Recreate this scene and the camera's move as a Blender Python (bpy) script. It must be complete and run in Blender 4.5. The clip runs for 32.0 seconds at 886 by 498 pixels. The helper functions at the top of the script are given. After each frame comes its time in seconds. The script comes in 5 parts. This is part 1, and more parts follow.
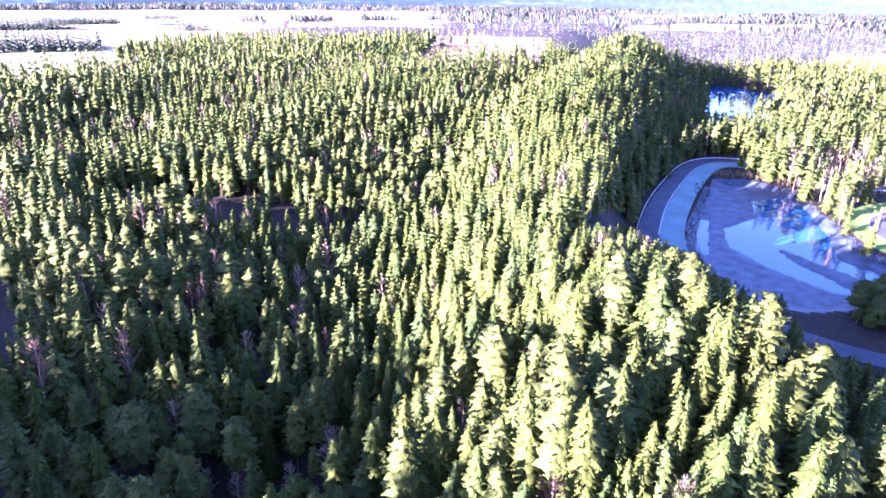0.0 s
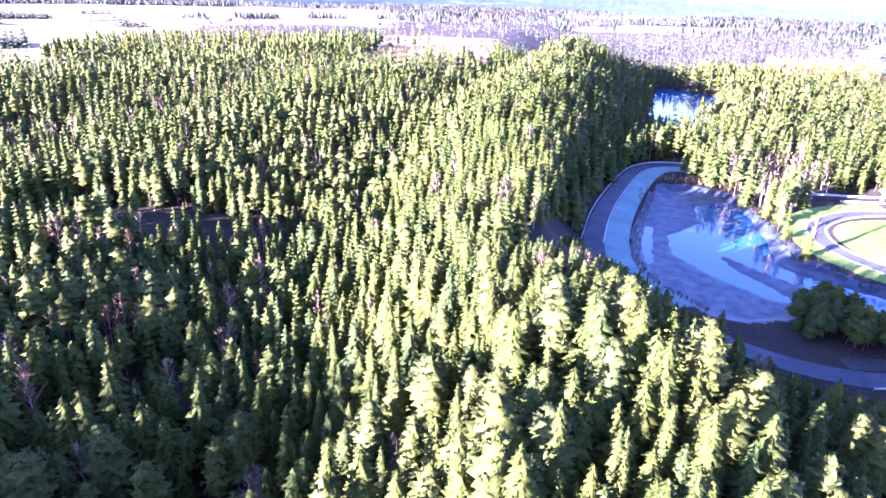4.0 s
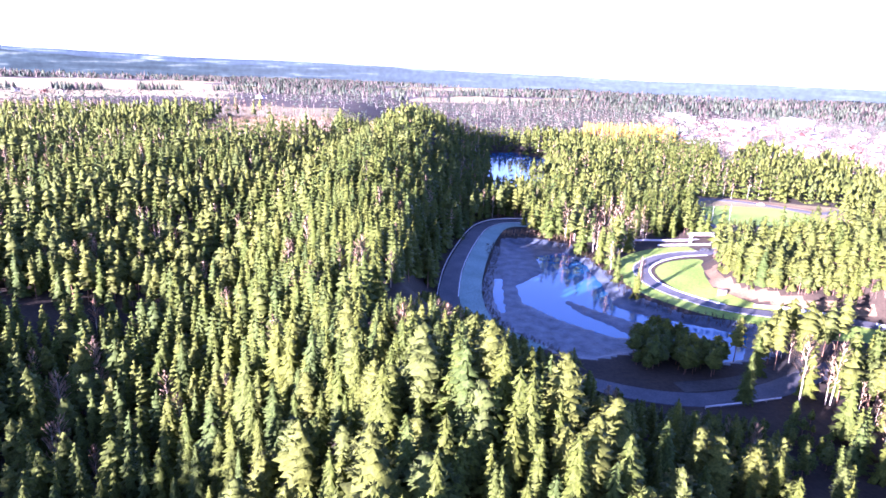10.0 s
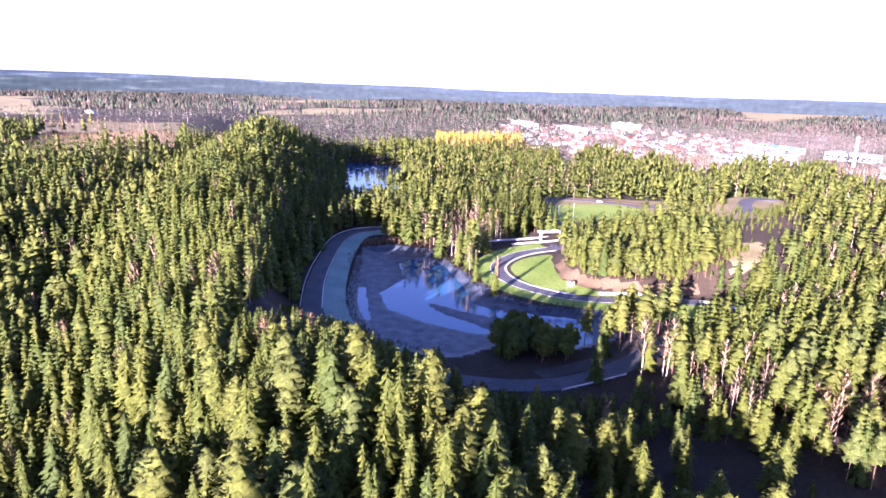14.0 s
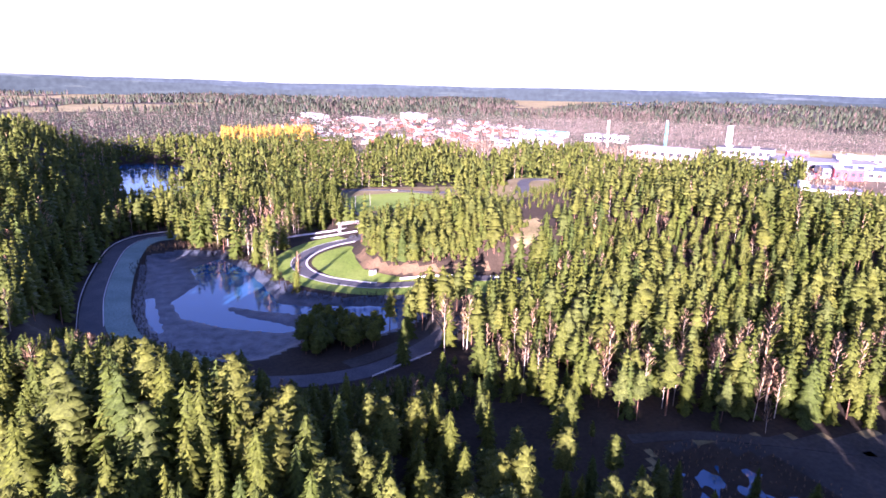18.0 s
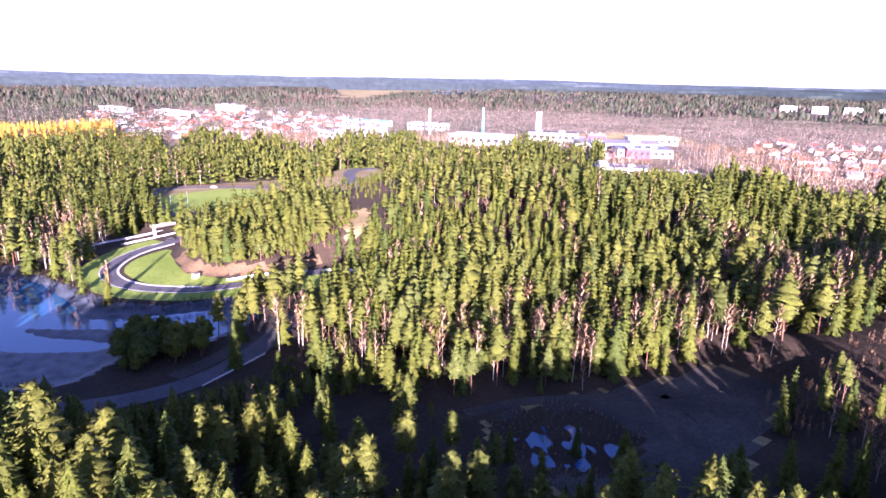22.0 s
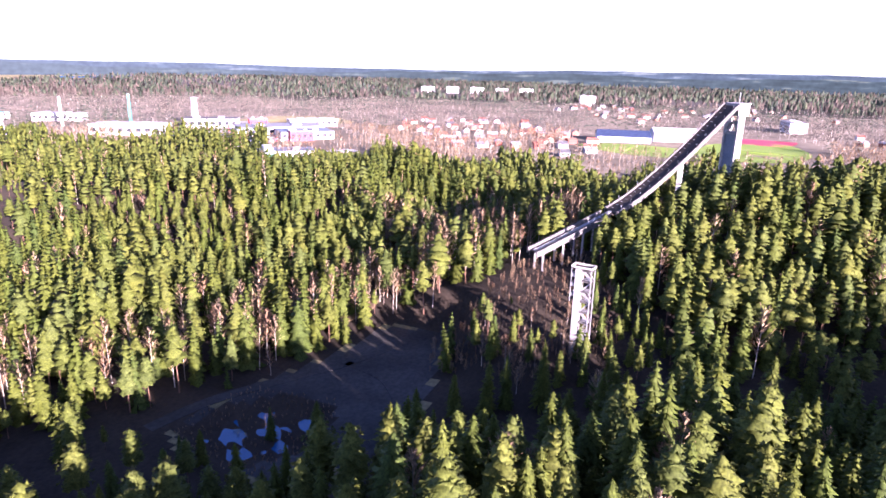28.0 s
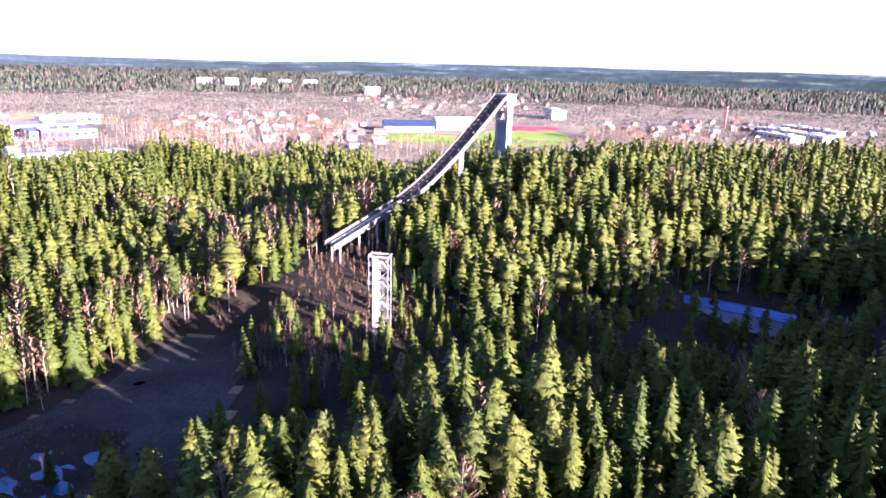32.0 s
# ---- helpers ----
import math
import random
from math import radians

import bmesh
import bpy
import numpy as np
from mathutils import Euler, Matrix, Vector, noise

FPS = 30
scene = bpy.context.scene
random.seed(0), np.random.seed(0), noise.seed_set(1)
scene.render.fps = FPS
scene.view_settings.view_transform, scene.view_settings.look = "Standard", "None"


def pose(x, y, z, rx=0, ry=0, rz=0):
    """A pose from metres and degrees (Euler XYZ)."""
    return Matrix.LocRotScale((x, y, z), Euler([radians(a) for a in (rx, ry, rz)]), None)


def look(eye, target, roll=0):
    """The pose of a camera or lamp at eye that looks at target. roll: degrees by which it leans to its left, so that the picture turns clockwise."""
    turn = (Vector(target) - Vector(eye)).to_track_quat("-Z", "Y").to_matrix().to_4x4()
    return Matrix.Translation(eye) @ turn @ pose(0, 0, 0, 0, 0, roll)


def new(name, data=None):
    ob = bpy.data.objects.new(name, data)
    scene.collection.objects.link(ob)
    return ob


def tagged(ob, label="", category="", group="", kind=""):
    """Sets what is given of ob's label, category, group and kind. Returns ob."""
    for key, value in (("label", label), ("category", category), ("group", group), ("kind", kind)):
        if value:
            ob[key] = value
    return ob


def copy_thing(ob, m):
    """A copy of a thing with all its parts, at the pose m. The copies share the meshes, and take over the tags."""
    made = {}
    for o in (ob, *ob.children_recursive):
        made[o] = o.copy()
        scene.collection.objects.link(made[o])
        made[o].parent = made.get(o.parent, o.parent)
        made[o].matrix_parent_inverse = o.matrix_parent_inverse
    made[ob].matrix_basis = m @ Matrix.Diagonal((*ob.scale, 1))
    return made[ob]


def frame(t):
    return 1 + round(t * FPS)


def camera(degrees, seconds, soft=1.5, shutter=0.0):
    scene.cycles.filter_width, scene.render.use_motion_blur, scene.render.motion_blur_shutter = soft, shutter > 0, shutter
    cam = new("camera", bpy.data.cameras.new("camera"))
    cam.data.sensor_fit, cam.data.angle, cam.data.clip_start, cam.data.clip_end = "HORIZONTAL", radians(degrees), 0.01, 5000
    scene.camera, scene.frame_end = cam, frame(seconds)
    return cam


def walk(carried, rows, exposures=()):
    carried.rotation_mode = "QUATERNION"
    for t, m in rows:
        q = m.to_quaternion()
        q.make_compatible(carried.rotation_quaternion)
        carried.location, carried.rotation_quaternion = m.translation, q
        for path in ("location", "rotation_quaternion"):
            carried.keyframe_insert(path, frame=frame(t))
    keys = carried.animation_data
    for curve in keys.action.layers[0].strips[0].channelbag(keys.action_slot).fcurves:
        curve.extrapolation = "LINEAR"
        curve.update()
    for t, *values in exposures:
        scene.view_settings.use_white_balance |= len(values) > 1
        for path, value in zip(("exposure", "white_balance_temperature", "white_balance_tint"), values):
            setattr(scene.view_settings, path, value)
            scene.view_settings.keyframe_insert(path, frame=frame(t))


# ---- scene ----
rows = [
    (0, pose(0.15, -6.22, 85.86, 67.80, -0.66, 27.41)),
    (0.5, pose(-0.29, -3.80, 86.37, 67.80, -0.62, 27.44)),
    (1, pose(-0.68, -1.52, 86.80, 67.80, -0.66, 27.46)),
    (1.5, pose(-0.99, 0.47, 87.13, 67.74, -0.84, 27.50)),
    (2, pose(-1.09, 2.05, 87.30, 67.73, -0.94, 27.51)),
    (2.5, pose(-0.93, 3.06, 87.36, 67.90, -1.05, 27.55)),
    (3, pose(-0.53, 3.46, 87.38, 67.89, -1.19, 27.52)),
    (3.5, pose(-0.09, 3.50, 87.39, 67.79, -1.42, 25.61)),
    (4, pose(0.14, 3.36, 87.28, 67.77, -1.52, 23.28)),
    (4.5, pose(0.18, 3.23, 87.10, 67.74, -1.66, 21.63)),
    (6.5, pose(-0.24, 2.78, 86.47, 67.63, -2.03, 17.20)),
    (7, pose(-0.46, 2.61, 86.36, 68.48, -2.08, 16.14)),
    (7.5, pose(-0.63, 2.38, 86.28, 69.57, -2.08, 15.07)),
    (8, pose(-0.72, 2.11, 86.20, 70.64, -2.11, 13.96)),
    (8.5, pose(-0.82, 1.86, 86.10, 71.55, -2.12, 12.86)),
    (9, pose(-0.89, 1.72, 86.00, 72.43, -2.10, 11.77)),
    (9.5, pose(-0.87, 1.65, 85.86, 73.31, -2.08, 10.62)),
    (10, pose(-0.79, 1.51, 85.72, 74.15, -2.06, 9.42)),
    (10.5, pose(-0.69, 1.26, 85.61, 74.98, -2.03, 8.18)),
    (11, pose(-0.64, 0.93, 85.53, 75.46, -2.04, 7.09)),
    (11.5, pose(-0.53, 0.59, 85.40, 75.49, -2.06, 5.81)),
    (12, pose(-0.32, 0.36, 85.26, 75.51, -1.92, 4.47)),
    (12.5, pose(-0.10, 0.19, 85.11, 75.53, -1.86, 2.50)),
    (13, pose(0.00, 0.00, 85.00, 75.53, -1.80, 0.45)),
    (13.5, pose(0.06, -0.17, 84.91, 75.53, -1.73, -1.58)),
    (15.5, pose(0.26, -1.16, 85.07, 75.44, -1.38, -9.27)),
    (16, pose(0.38, -1.36, 85.15, 75.40, -1.36, -11.70)),
    (16.5, pose(0.54, -1.52, 85.17, 75.35, -1.31, -14.53)),
    (17, pose(0.73, -1.64, 85.18, 75.32, -1.26, -17.35)),
    (17.5, pose(0.80, -1.80, 85.16, 75.29, -1.27, -19.87)),
    (18, pose(0.87, -2.01, 85.15, 75.26, -1.20, -21.89)),
    (18.5, pose(0.99, -2.21, 85.19, 75.19, -1.13, -23.85)),
    (19, pose(1.16, -2.40, 85.24, 75.11, -1.12, -25.79)),
    (19.5, pose(1.33, -2.57, 85.31, 75.03, -1.13, -27.69)),
    (20, pose(1.40, -2.73, 85.40, 74.93, -1.01, -29.69)),
    (20.5, pose(1.40, -2.92, 85.51, 74.84, -1.07, -31.60)),
    (21, pose(1.36, -3.08, 85.66, 74.79, -1.05, -33.41)),
    (21.5, pose(1.35, -3.23, 85.77, 74.72, -1.07, -35.49)),
    (22, pose(1.47, -3.26, 85.80, 74.63, -1.07, -37.41)),
    (22.5, pose(1.49, -3.34, 85.86, 74.52, -1.09, -39.38)),
    (23, pose(1.31, -3.58, 85.94, 74.45, -1.17, -41.51)),
    (23.5, pose(1.12, -3.93, 86.04, 74.40, -1.15, -43.78)),
    (24, pose(1.03, -4.27, 86.12, 74.32, -1.19, -46.19)),
    (24.5, pose(1.10, -4.55, 86.16, 74.23, -1.17, -48.43)),
    (25, pose(1.28, -4.84, 86.15, 74.17, -1.20, -50.86)),
    (25.5, pose(1.36, -5.26, 86.16, 74.08, -1.17, -53.49)),
    (27.5, pose(1.48, -6.63, 86.34, 73.83, -1.20, -63.87)),
    (28, pose(1.52, -6.97, 86.36, 73.79, -1.28, -66.65)),
    (28.5, pose(1.54, -7.26, 86.39, 73.74, -1.31, -69.23)),
    (29, pose(1.52, -7.55, 86.44, 73.70, -1.35, -71.86)),
    (29.5, pose(1.40, -7.79, 86.52, 73.67, -1.37, -74.54)),
    (30, pose(1.17, -7.94, 86.64, 73.62, -1.40, -77.23)),
    (30.5, pose(0.90, -8.04, 86.84, 73.56, -1.48, -79.91)),
    (31, pose(0.62, -8.08, 87.02, 73.53, -1.61, -82.56)),
    (31.5, pose(0.39, -8.04, 87.13, 73.50, -1.66, -84.32)),
    (32, pose(0.21, -7.99, 87.20, 73.49, -1.69, -85.32)),
]
cam = camera(69.88, 32.0, soft=1.65)
walk(cam, rows, exposures=[(0, 4.22, 5200, 66), (4, 4.25, 5200, 66), (9, 3.85, 5350, 62), (13, 3.1, 5750, 57), (16, 2.9, 5950, 60), (21, 2.8, 6050, 61), (28, 2.85, 6000, 55), (32, 3.05, 5900, 49)])

# ---- sky and sun: a low autumn sun, behind the camera through most of the flight ----
SUN_AZ, SUN_EL = radians(211.0), radians(13.4)
world = bpy.data.worlds.new("sky")
scene.world = world
world.use_nodes = True
wn = world.node_tree.nodes
sky = wn.new("ShaderNodeTexSky")
sky.sky_type, sky.sun_disc = "NISHITA", False
sky.sun_elevation, sky.sun_rotation = SUN_EL, SUN_AZ
sky.air_density, sky.dust_density, sky.ozone_density = 0.6, 0.3, 2.4
wn["Background"].inputs["Strength"].default_value = 0.06
world.node_tree.links.new(sky.outputs[0], wn["Background"].inputs["Color"])
sun_data = bpy.data.lights.new("sun", "SUN")
sun_data.energy, sun_data.angle, sun_data.color = 5.0, radians(0.55), (1.0, 0.92, 0.80)
sun = new("sun", sun_data)
SUN_DIR = Vector((math.sin(SUN_AZ) * math.cos(SUN_EL), math.cos(SUN_AZ) * math.cos(SUN_EL), math.sin(SUN_EL)))
sun.matrix_world = look(SUN_DIR * 600, (0, 0, 0))


# ---- materials ----
def shader(name, rough=0.8, metal=0.0, spec=0.3):
    m = bpy.data.materials.new(name)
    m.use_nodes = True
    b = m.node_tree.nodes["Principled BSDF"]
    b.inputs["Roughness"].default_value = rough
    b.inputs["Metallic"].default_value = metal
    b.inputs["Specular IOR Level"].default_value = spec
    return m, m.node_tree.nodes, m.node_tree.links, b


def noise_node(nt, links, scale, detail=3.0, coords="Object"):
    n, tc = nt.new("ShaderNodeTexNoise"), nt.new("ShaderNodeTexCoord")
    n.inputs["Scale"].default_value, n.inputs["Detail"].default_value = scale, detail
    links.new(tc.outputs[coords], n.inputs["Vector"])
    return n.outputs["Fac"]


def ramp_node(nt, links, fac, stops):
    r = nt.new("ShaderNodeValToRGB")
    while len(r.color_ramp.elements) < len(stops):
        r.color_ramp.elements.new(0.5)
    for e, (p, c) in zip(r.color_ramp.elements, stops):
        e.position, e.color = p, (*c, 1)
    links.new(fac, r.inputs["Fac"])
    return r.outputs["Color"]


def mix_node(nt, links, fac, a, b, blend="MIX"):
    x = nt.new("ShaderNodeMix")
    x.data_type, x.blend_type = "RGBA", blend
    for sock, v in ((x.inputs[0], fac), (x.inputs[6], a), (x.inputs[7], b)):
        if isinstance(v, (int, float)):
            sock.default_value = v
        elif isinstance(v, tuple):
            sock.default_value = (*v, 1)
        else:
            links.new(v, sock)
    return x.outputs[2]


def two_scale(name, dark, light, big, small, rough=0.85, bump=0.0, metal=0.0, spec=0.3, tint=None):
    """A surface with broad patches and fine grain."""
    m, nt, links, b = shader(name, rough, metal, spec)
    c1 = ramp_node(nt, links, noise_node(nt, links, big, 4), [(0.3, dark), (0.7, light)])
    fine = noise_node(nt, links, small, 5)
    c2 = ramp_node(nt, links, fine, [(0.25, (0.62, 0.62, 0.62)), (0.75, (1.3, 1.3, 1.3))])
    col = mix_node(nt, links, 1.0, c1, c2, "MULTIPLY")
    if tint:
        info = nt.new("ShaderNodeObjectInfo")
        col = mix_node(nt, links, 1.0, col, ramp_node(nt, links, info.outputs["Random"], tint), "MULTIPLY")
    links.new(col, b.inputs["Base Color"])
    if bump:
        bp = nt.new("ShaderNodeBump")
        bp.inputs["Strength"].default_value, bp.inputs["Distance"].default_value = 0.6, bump
        links.new(fine, bp.inputs["Height"])
        links.new(bp.outputs["Normal"], b.inputs["Normal"])
    return m


def foliage(name, stops, rough=0.75, fine=True):
    """Needles or twigs: colour by tree (its own tone) and by clump."""
    m, nt, links, b = shader(name, rough, 0.0, 0.15)
    at = nt.new("ShaderNodeAttribute")
    at.attribute_name = "tone"
    geo, info = nt.new("ShaderNodeNewGeometry"), nt.new("ShaderNodeObjectInfo")
    add = nt.new("ShaderNodeMath")
    add.operation = "ADD"
    links.new(at.outputs["Fac"], add.inputs[0])
    links.new(info.outputs["Random"], add.inputs[1])
    fr = nt.new("ShaderNodeMath")
    fr.operation = "FRACT"
    links.new(add.outputs[0], fr.inputs[0])
    base = ramp_node(nt, links, fr.outputs[0], stops)
    var = ramp_node(nt, links, geo.outputs["Random Per Island"], [(0.0, (0.84, 0.86, 0.84)), (1.0, (1.18, 1.16, 1.10))])
    col = mix_node(nt, links, 1.0, base, var, "MULTIPLY")
    tuft = nt.new("ShaderNodeTexNoise")
    tuft.inputs["Scale"].default_value, tuft.inputs["Detail"].default_value = 2.2, 2.0
    links.new(geo.outputs["Position"], tuft.inputs["Vector"])
    grain = ramp_node(nt, links, tuft.outputs["Fac"], [(0.34, (0.62, 0.63, 0.62)), (0.66, (1.36, 1.34, 1.30))])
    links.new(mix_node(nt, links, 1.0, col, grain, "MULTIPLY") if fine else base, b.inputs["Base Color"])
    way = nt.new("ShaderNodeAttribute")
    way.attribute_name = "outward"
    turn = nt.new("ShaderNodeVectorTransform")
    turn.vector_type, turn.convert_from, turn.convert_to = "NORMAL", "OBJECT", "WORLD"
    links.new(way.outputs["Vector"], turn.inputs[0])
    both, unit = nt.new("ShaderNodeVectorMath"), nt.new("ShaderNodeVectorMath")
    both.operation, unit.operation = "MULTIPLY_ADD", "NORMALIZE"
    both.inputs[1].default_value = (2.2, 2.2, 2.2)
    links.new(turn.outputs[0], both.inputs[0])
    links.new(geo.outputs["Normal"], both.inputs[2])
    links.new(both.outputs[0], unit.inputs[0])
    links.new(unit.outputs[0], b.inputs["Normal"])
    thin, mixed = nt.new("ShaderNodeBsdfTranslucent"), nt.new("ShaderNodeMixShader")
    links.new(b.inputs["Base Color"].links[0].from_socket, thin.inputs["Color"])
    links.new(unit.outputs[0], thin.inputs["Normal"])
    mixed.inputs[0].default_value = 0.18
    links.new(b.outputs[0], mixed.inputs[1])
    links.new(thin.outputs[0], mixed.inputs[2])
    links.new(mixed.outputs[0], nt["Material Output"].inputs["Surface"])
    return m


M_SPRUCE = foliage("spruce_needles", [(0.0, (0.051, 0.076, 0.012)), (0.5, (0.072, 0.089, 0.013)), (1.0, (0.043, 0.070, 0.015))])
M_PINE = foliage("pine_needles", [(0.0, (0.072, 0.095, 0.018)), (0.6, (0.092, 0.108, 0.020)), (1.0, (0.063, 0.089, 0.022))])
M_TWIG = foliage("bare_twigs", [(0.0, (0.30, 0.205, 0.125)), (0.5, (0.36, 0.26, 0.165)), (1.0, (0.27, 0.16, 0.095))])
# Shaded copy of the bare twigs: shade on the river scrub put into colour.
M_SHADETWIG = foliage("shaded_scrub", [(0.0, (0.050, 0.036, 0.024)), (0.5, (0.075, 0.055, 0.036)), (1.0, (0.040, 0.028, 0.020))])
M_YOUNG = foliage("young_birch_twigs", [(0.0, (0.42, 0.25, 0.12)), (0.5, (0.48, 0.31, 0.17)), (1.0, (0.36, 0.21, 0.10))])
M_LARCH = foliage("golden_needles", [(0.0, (0.52, 0.34, 0.05)), (1.0, (0.42, 0.26, 0.05))])
M_BARK = two_scale("bark", (0.10, 0.06, 0.04), (0.24, 0.13, 0.08), 0.4, 6.0, 0.9)
M_BIRCH = two_scale("birch_bark", (0.34, 0.29, 0.22), (0.60, 0.54, 0.44), 0.6, 9.0, 0.7)
# Near black: shade under the trees is put into the floor colour.
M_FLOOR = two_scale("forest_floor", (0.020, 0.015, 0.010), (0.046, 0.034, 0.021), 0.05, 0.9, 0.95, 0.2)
# Dark blue gravel: blue skylight of the shaded valley is put into the colour.
M_GRAVEL = two_scale("shade_blue_gravel", (0.018, 0.030, 0.046), (0.088, 0.112, 0.145), 0.22, 1.3, 0.5, 0.25)
M_GRASS = two_scale("lawn_grass", (0.13, 0.22, 0.025), (0.20, 0.29, 0.05), 0.05, 1.2, 0.85, 0.05)
M_DRYGRASS = two_scale("dry_grass", (0.13, 0.115, 0.050), (0.22, 0.185, 0.090), 0.06, 0.8, 0.95, 0.1)
M_FIELD = two_scale("stubble_field", (0.205, 0.18, 0.075), (0.30, 0.262, 0.125), 0.004, 0.03, 0.95)
M_TOWN = two_scale("town_ground", (0.125, 0.104, 0.068), (0.24, 0.20, 0.135), 0.01, 0.08, 0.95)
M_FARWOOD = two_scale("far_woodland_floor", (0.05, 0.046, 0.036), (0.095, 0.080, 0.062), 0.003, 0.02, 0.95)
M_ASPHALT = two_scale("asphalt", (0.055, 0.06, 0.07), (0.092, 0.098, 0.108), 0.12, 2.5, 0.8, 0.01)
# Teal grass: the same blue skylight in shade, painted in and brightened.
M_VERGE = two_scale("shade_blue_verge", (0.135, 0.235, 0.21), (0.21, 0.33, 0.30), 0.1, 1.4, 0.9, 0.03)
# Frosty grass made near black: the clearing's shade is put into its colour.
M_SHADEGRASS = two_scale("shade_dark_grass", (0.026, 0.026, 0.023), (0.066, 0.064, 0.058), 0.06, 0.9, 0.9, 0.05)
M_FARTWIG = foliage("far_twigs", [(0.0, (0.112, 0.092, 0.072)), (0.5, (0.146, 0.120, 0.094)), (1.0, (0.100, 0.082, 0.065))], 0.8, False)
# Lighter and bluer than the near needles: distance haze put into the colour.
M_HAZEPINE = foliage("hazy_far_needles", [(0.0, (0.052, 0.074, 0.046)), (0.5, (0.07, 0.088, 0.05)), (1.0, (0.048, 0.066, 0.052))], 0.8, False)
M_PAINT = two_scale("white_paint", (0.48, 0.50, 0.52), (0.68, 0.69, 0.70), 0.4, 5.0, 0.5)
M_CONCRETE = two_scale("concrete", (0.27, 0.265, 0.255), (0.40, 0.39, 0.375), 0.3, 3.0, 0.85, 0.01)
M_WOOD = two_scale("weathered_wood", (0.12, 0.09, 0.07), (0.25, 0.20, 0.16), 0.7, 6.0, 0.85, 0.01)
M_STEEL = two_scale("galvanised_steel", (0.42, 0.43, 0.44), (0.6, 0.6, 0.6), 0.8, 7.0, 0.45, 0.0, 0.6)
M_SAND = two_scale("sandy_soil", (0.085, 0.062, 0.032), (0.17, 0.115, 0.062), 0.08, 0.9, 0.95, 0.1)


def water_material():
    m, nt, links, b = shader("river_water", 0.06, 0.0, 0.5)
    # Blue of the mirrored sky is put into base colour and specular tint.
    b.inputs["Base Color"].default_value = (0.012, 0.085, 0.19, 1)
    b.inputs["Specular Tint"].default_value = (0.65, 0.9, 1.0, 1)
    bp = nt.new("ShaderNodeBump")
    bp.inputs["Strength"].default_value, bp.inputs["Distance"].default_value = 0.05, 0.02
    links.new(noise_node(nt, links, 0.8, 4), bp.inputs["Height"])
    links.new(bp.outputs["Normal"], b.inputs["Normal"])
    return m


M_WATER = water_material()


# ---- helpers for meshes ----
def part(name, bm, material, parent=None, label="", kind=""):
    me = bpy.data.meshes.new(name)
    bm.to_mesh(me)
    bm.free()
    for m in material if isinstance(material, (list, tuple)) else [material]:
        me.materials.append(m)
    ob = new(name, me)
    if parent:
        ob.parent = parent
    return tagged(ob, label, kind=kind)


def thing(name, label, category, group="", kind="", at=(0, 0, 0), turn=0.0):
    ob = tagged(new(name), label, category, group, kind)
    ob.empty_display_size = 0.5
    ob.matrix_world = pose(*at, 0, 0, turn)
    return ob


def add_box(bm, x0, y0, z0, x1, y1, z1, bevel=0.0):
    made = bmesh.ops.create_cube(bm, size=1.0)
    vs = made["verts"]
    for v in vs:
        v.co = Vector((x0 + (v.co.x + 0.5) * (x1 - x0), y0 + (v.co.y + 0.5) * (y1 - y0), z0 + (v.co.z + 0.5) * (z1 - z0)))
    if bevel:
        es = list({e for v in vs for e in v.link_edges})
        bmesh.ops.bevel(bm, geom=es, offset=bevel, segments=1, affect="EDGES")
    return vs


def box(x0, y0, z0, x1, y1, z1, bevel=0.0):
    bm = bmesh.new()
    add_box(bm, x0, y0, z0, x1, y1, z1, bevel)
    return bm


def add_beam(bm, a, b, w, h):
    """A square bar from a to b."""
    a, b = Vector(a), Vector(b)
    d = (b - a).normalized()
    side = d.cross(Vector((0, 0, 1)))
    side = side.normalized() if side.length > 1e-4 else Vector((1, 0, 0))
    up = side.cross(d)
    q = [bm.verts.new(p + side * sx * w / 2 + up * sz * h / 2) for p in (a, b) for sx, sz in ((-1, -1), (1, -1), (1, 1), (-1, 1))]
    for f in ((0, 1, 2, 3), (7, 6, 5, 4), (0, 4, 5, 1), (1, 5, 6, 2), (2, 6, 7, 3), (3, 7, 4, 0)):
        bm.faces.new([q[i] for i in f])


def beam(a, b, w, h):
    bm = bmesh.new()
    add_beam(bm, a, b, w, h)
    return bm


def spline(points, step=3.0, closed=False):
    """A smooth line through points, in even steps."""
    p = np.array(points, float)
    n = len(p)
    out = []
    for i in range(n if closed else n - 1):
        if closed:
            a, b, c, d = p[(i - 1) % n], p[i], p[(i + 1) % n], p[(i + 2) % n]
        else:
            a, b, c, d = p[max(i - 1, 0)], p[i], p[i + 1], p[min(i + 2, n - 1)]
        k = max(2, int(np.linalg.norm(c - b) / step))
        t = np.linspace(0, 1, k, endpoint=False)[:, None]
        out.append(0.5 * (2 * b + (c - a) * t + (2 * a - 5 * b + 4 * c - d) * t ** 2 + (3 * b - a - 3 * c + d) * t ** 3))
    if not closed:
        out.append(p[-1:])
    return np.concatenate(out)


# ---- the lie of the land ----
def smooth(a, b, v):
    t = np.clip((v - a) / (b - a), 0, 1)
    return t * t * (3 - 2 * t)


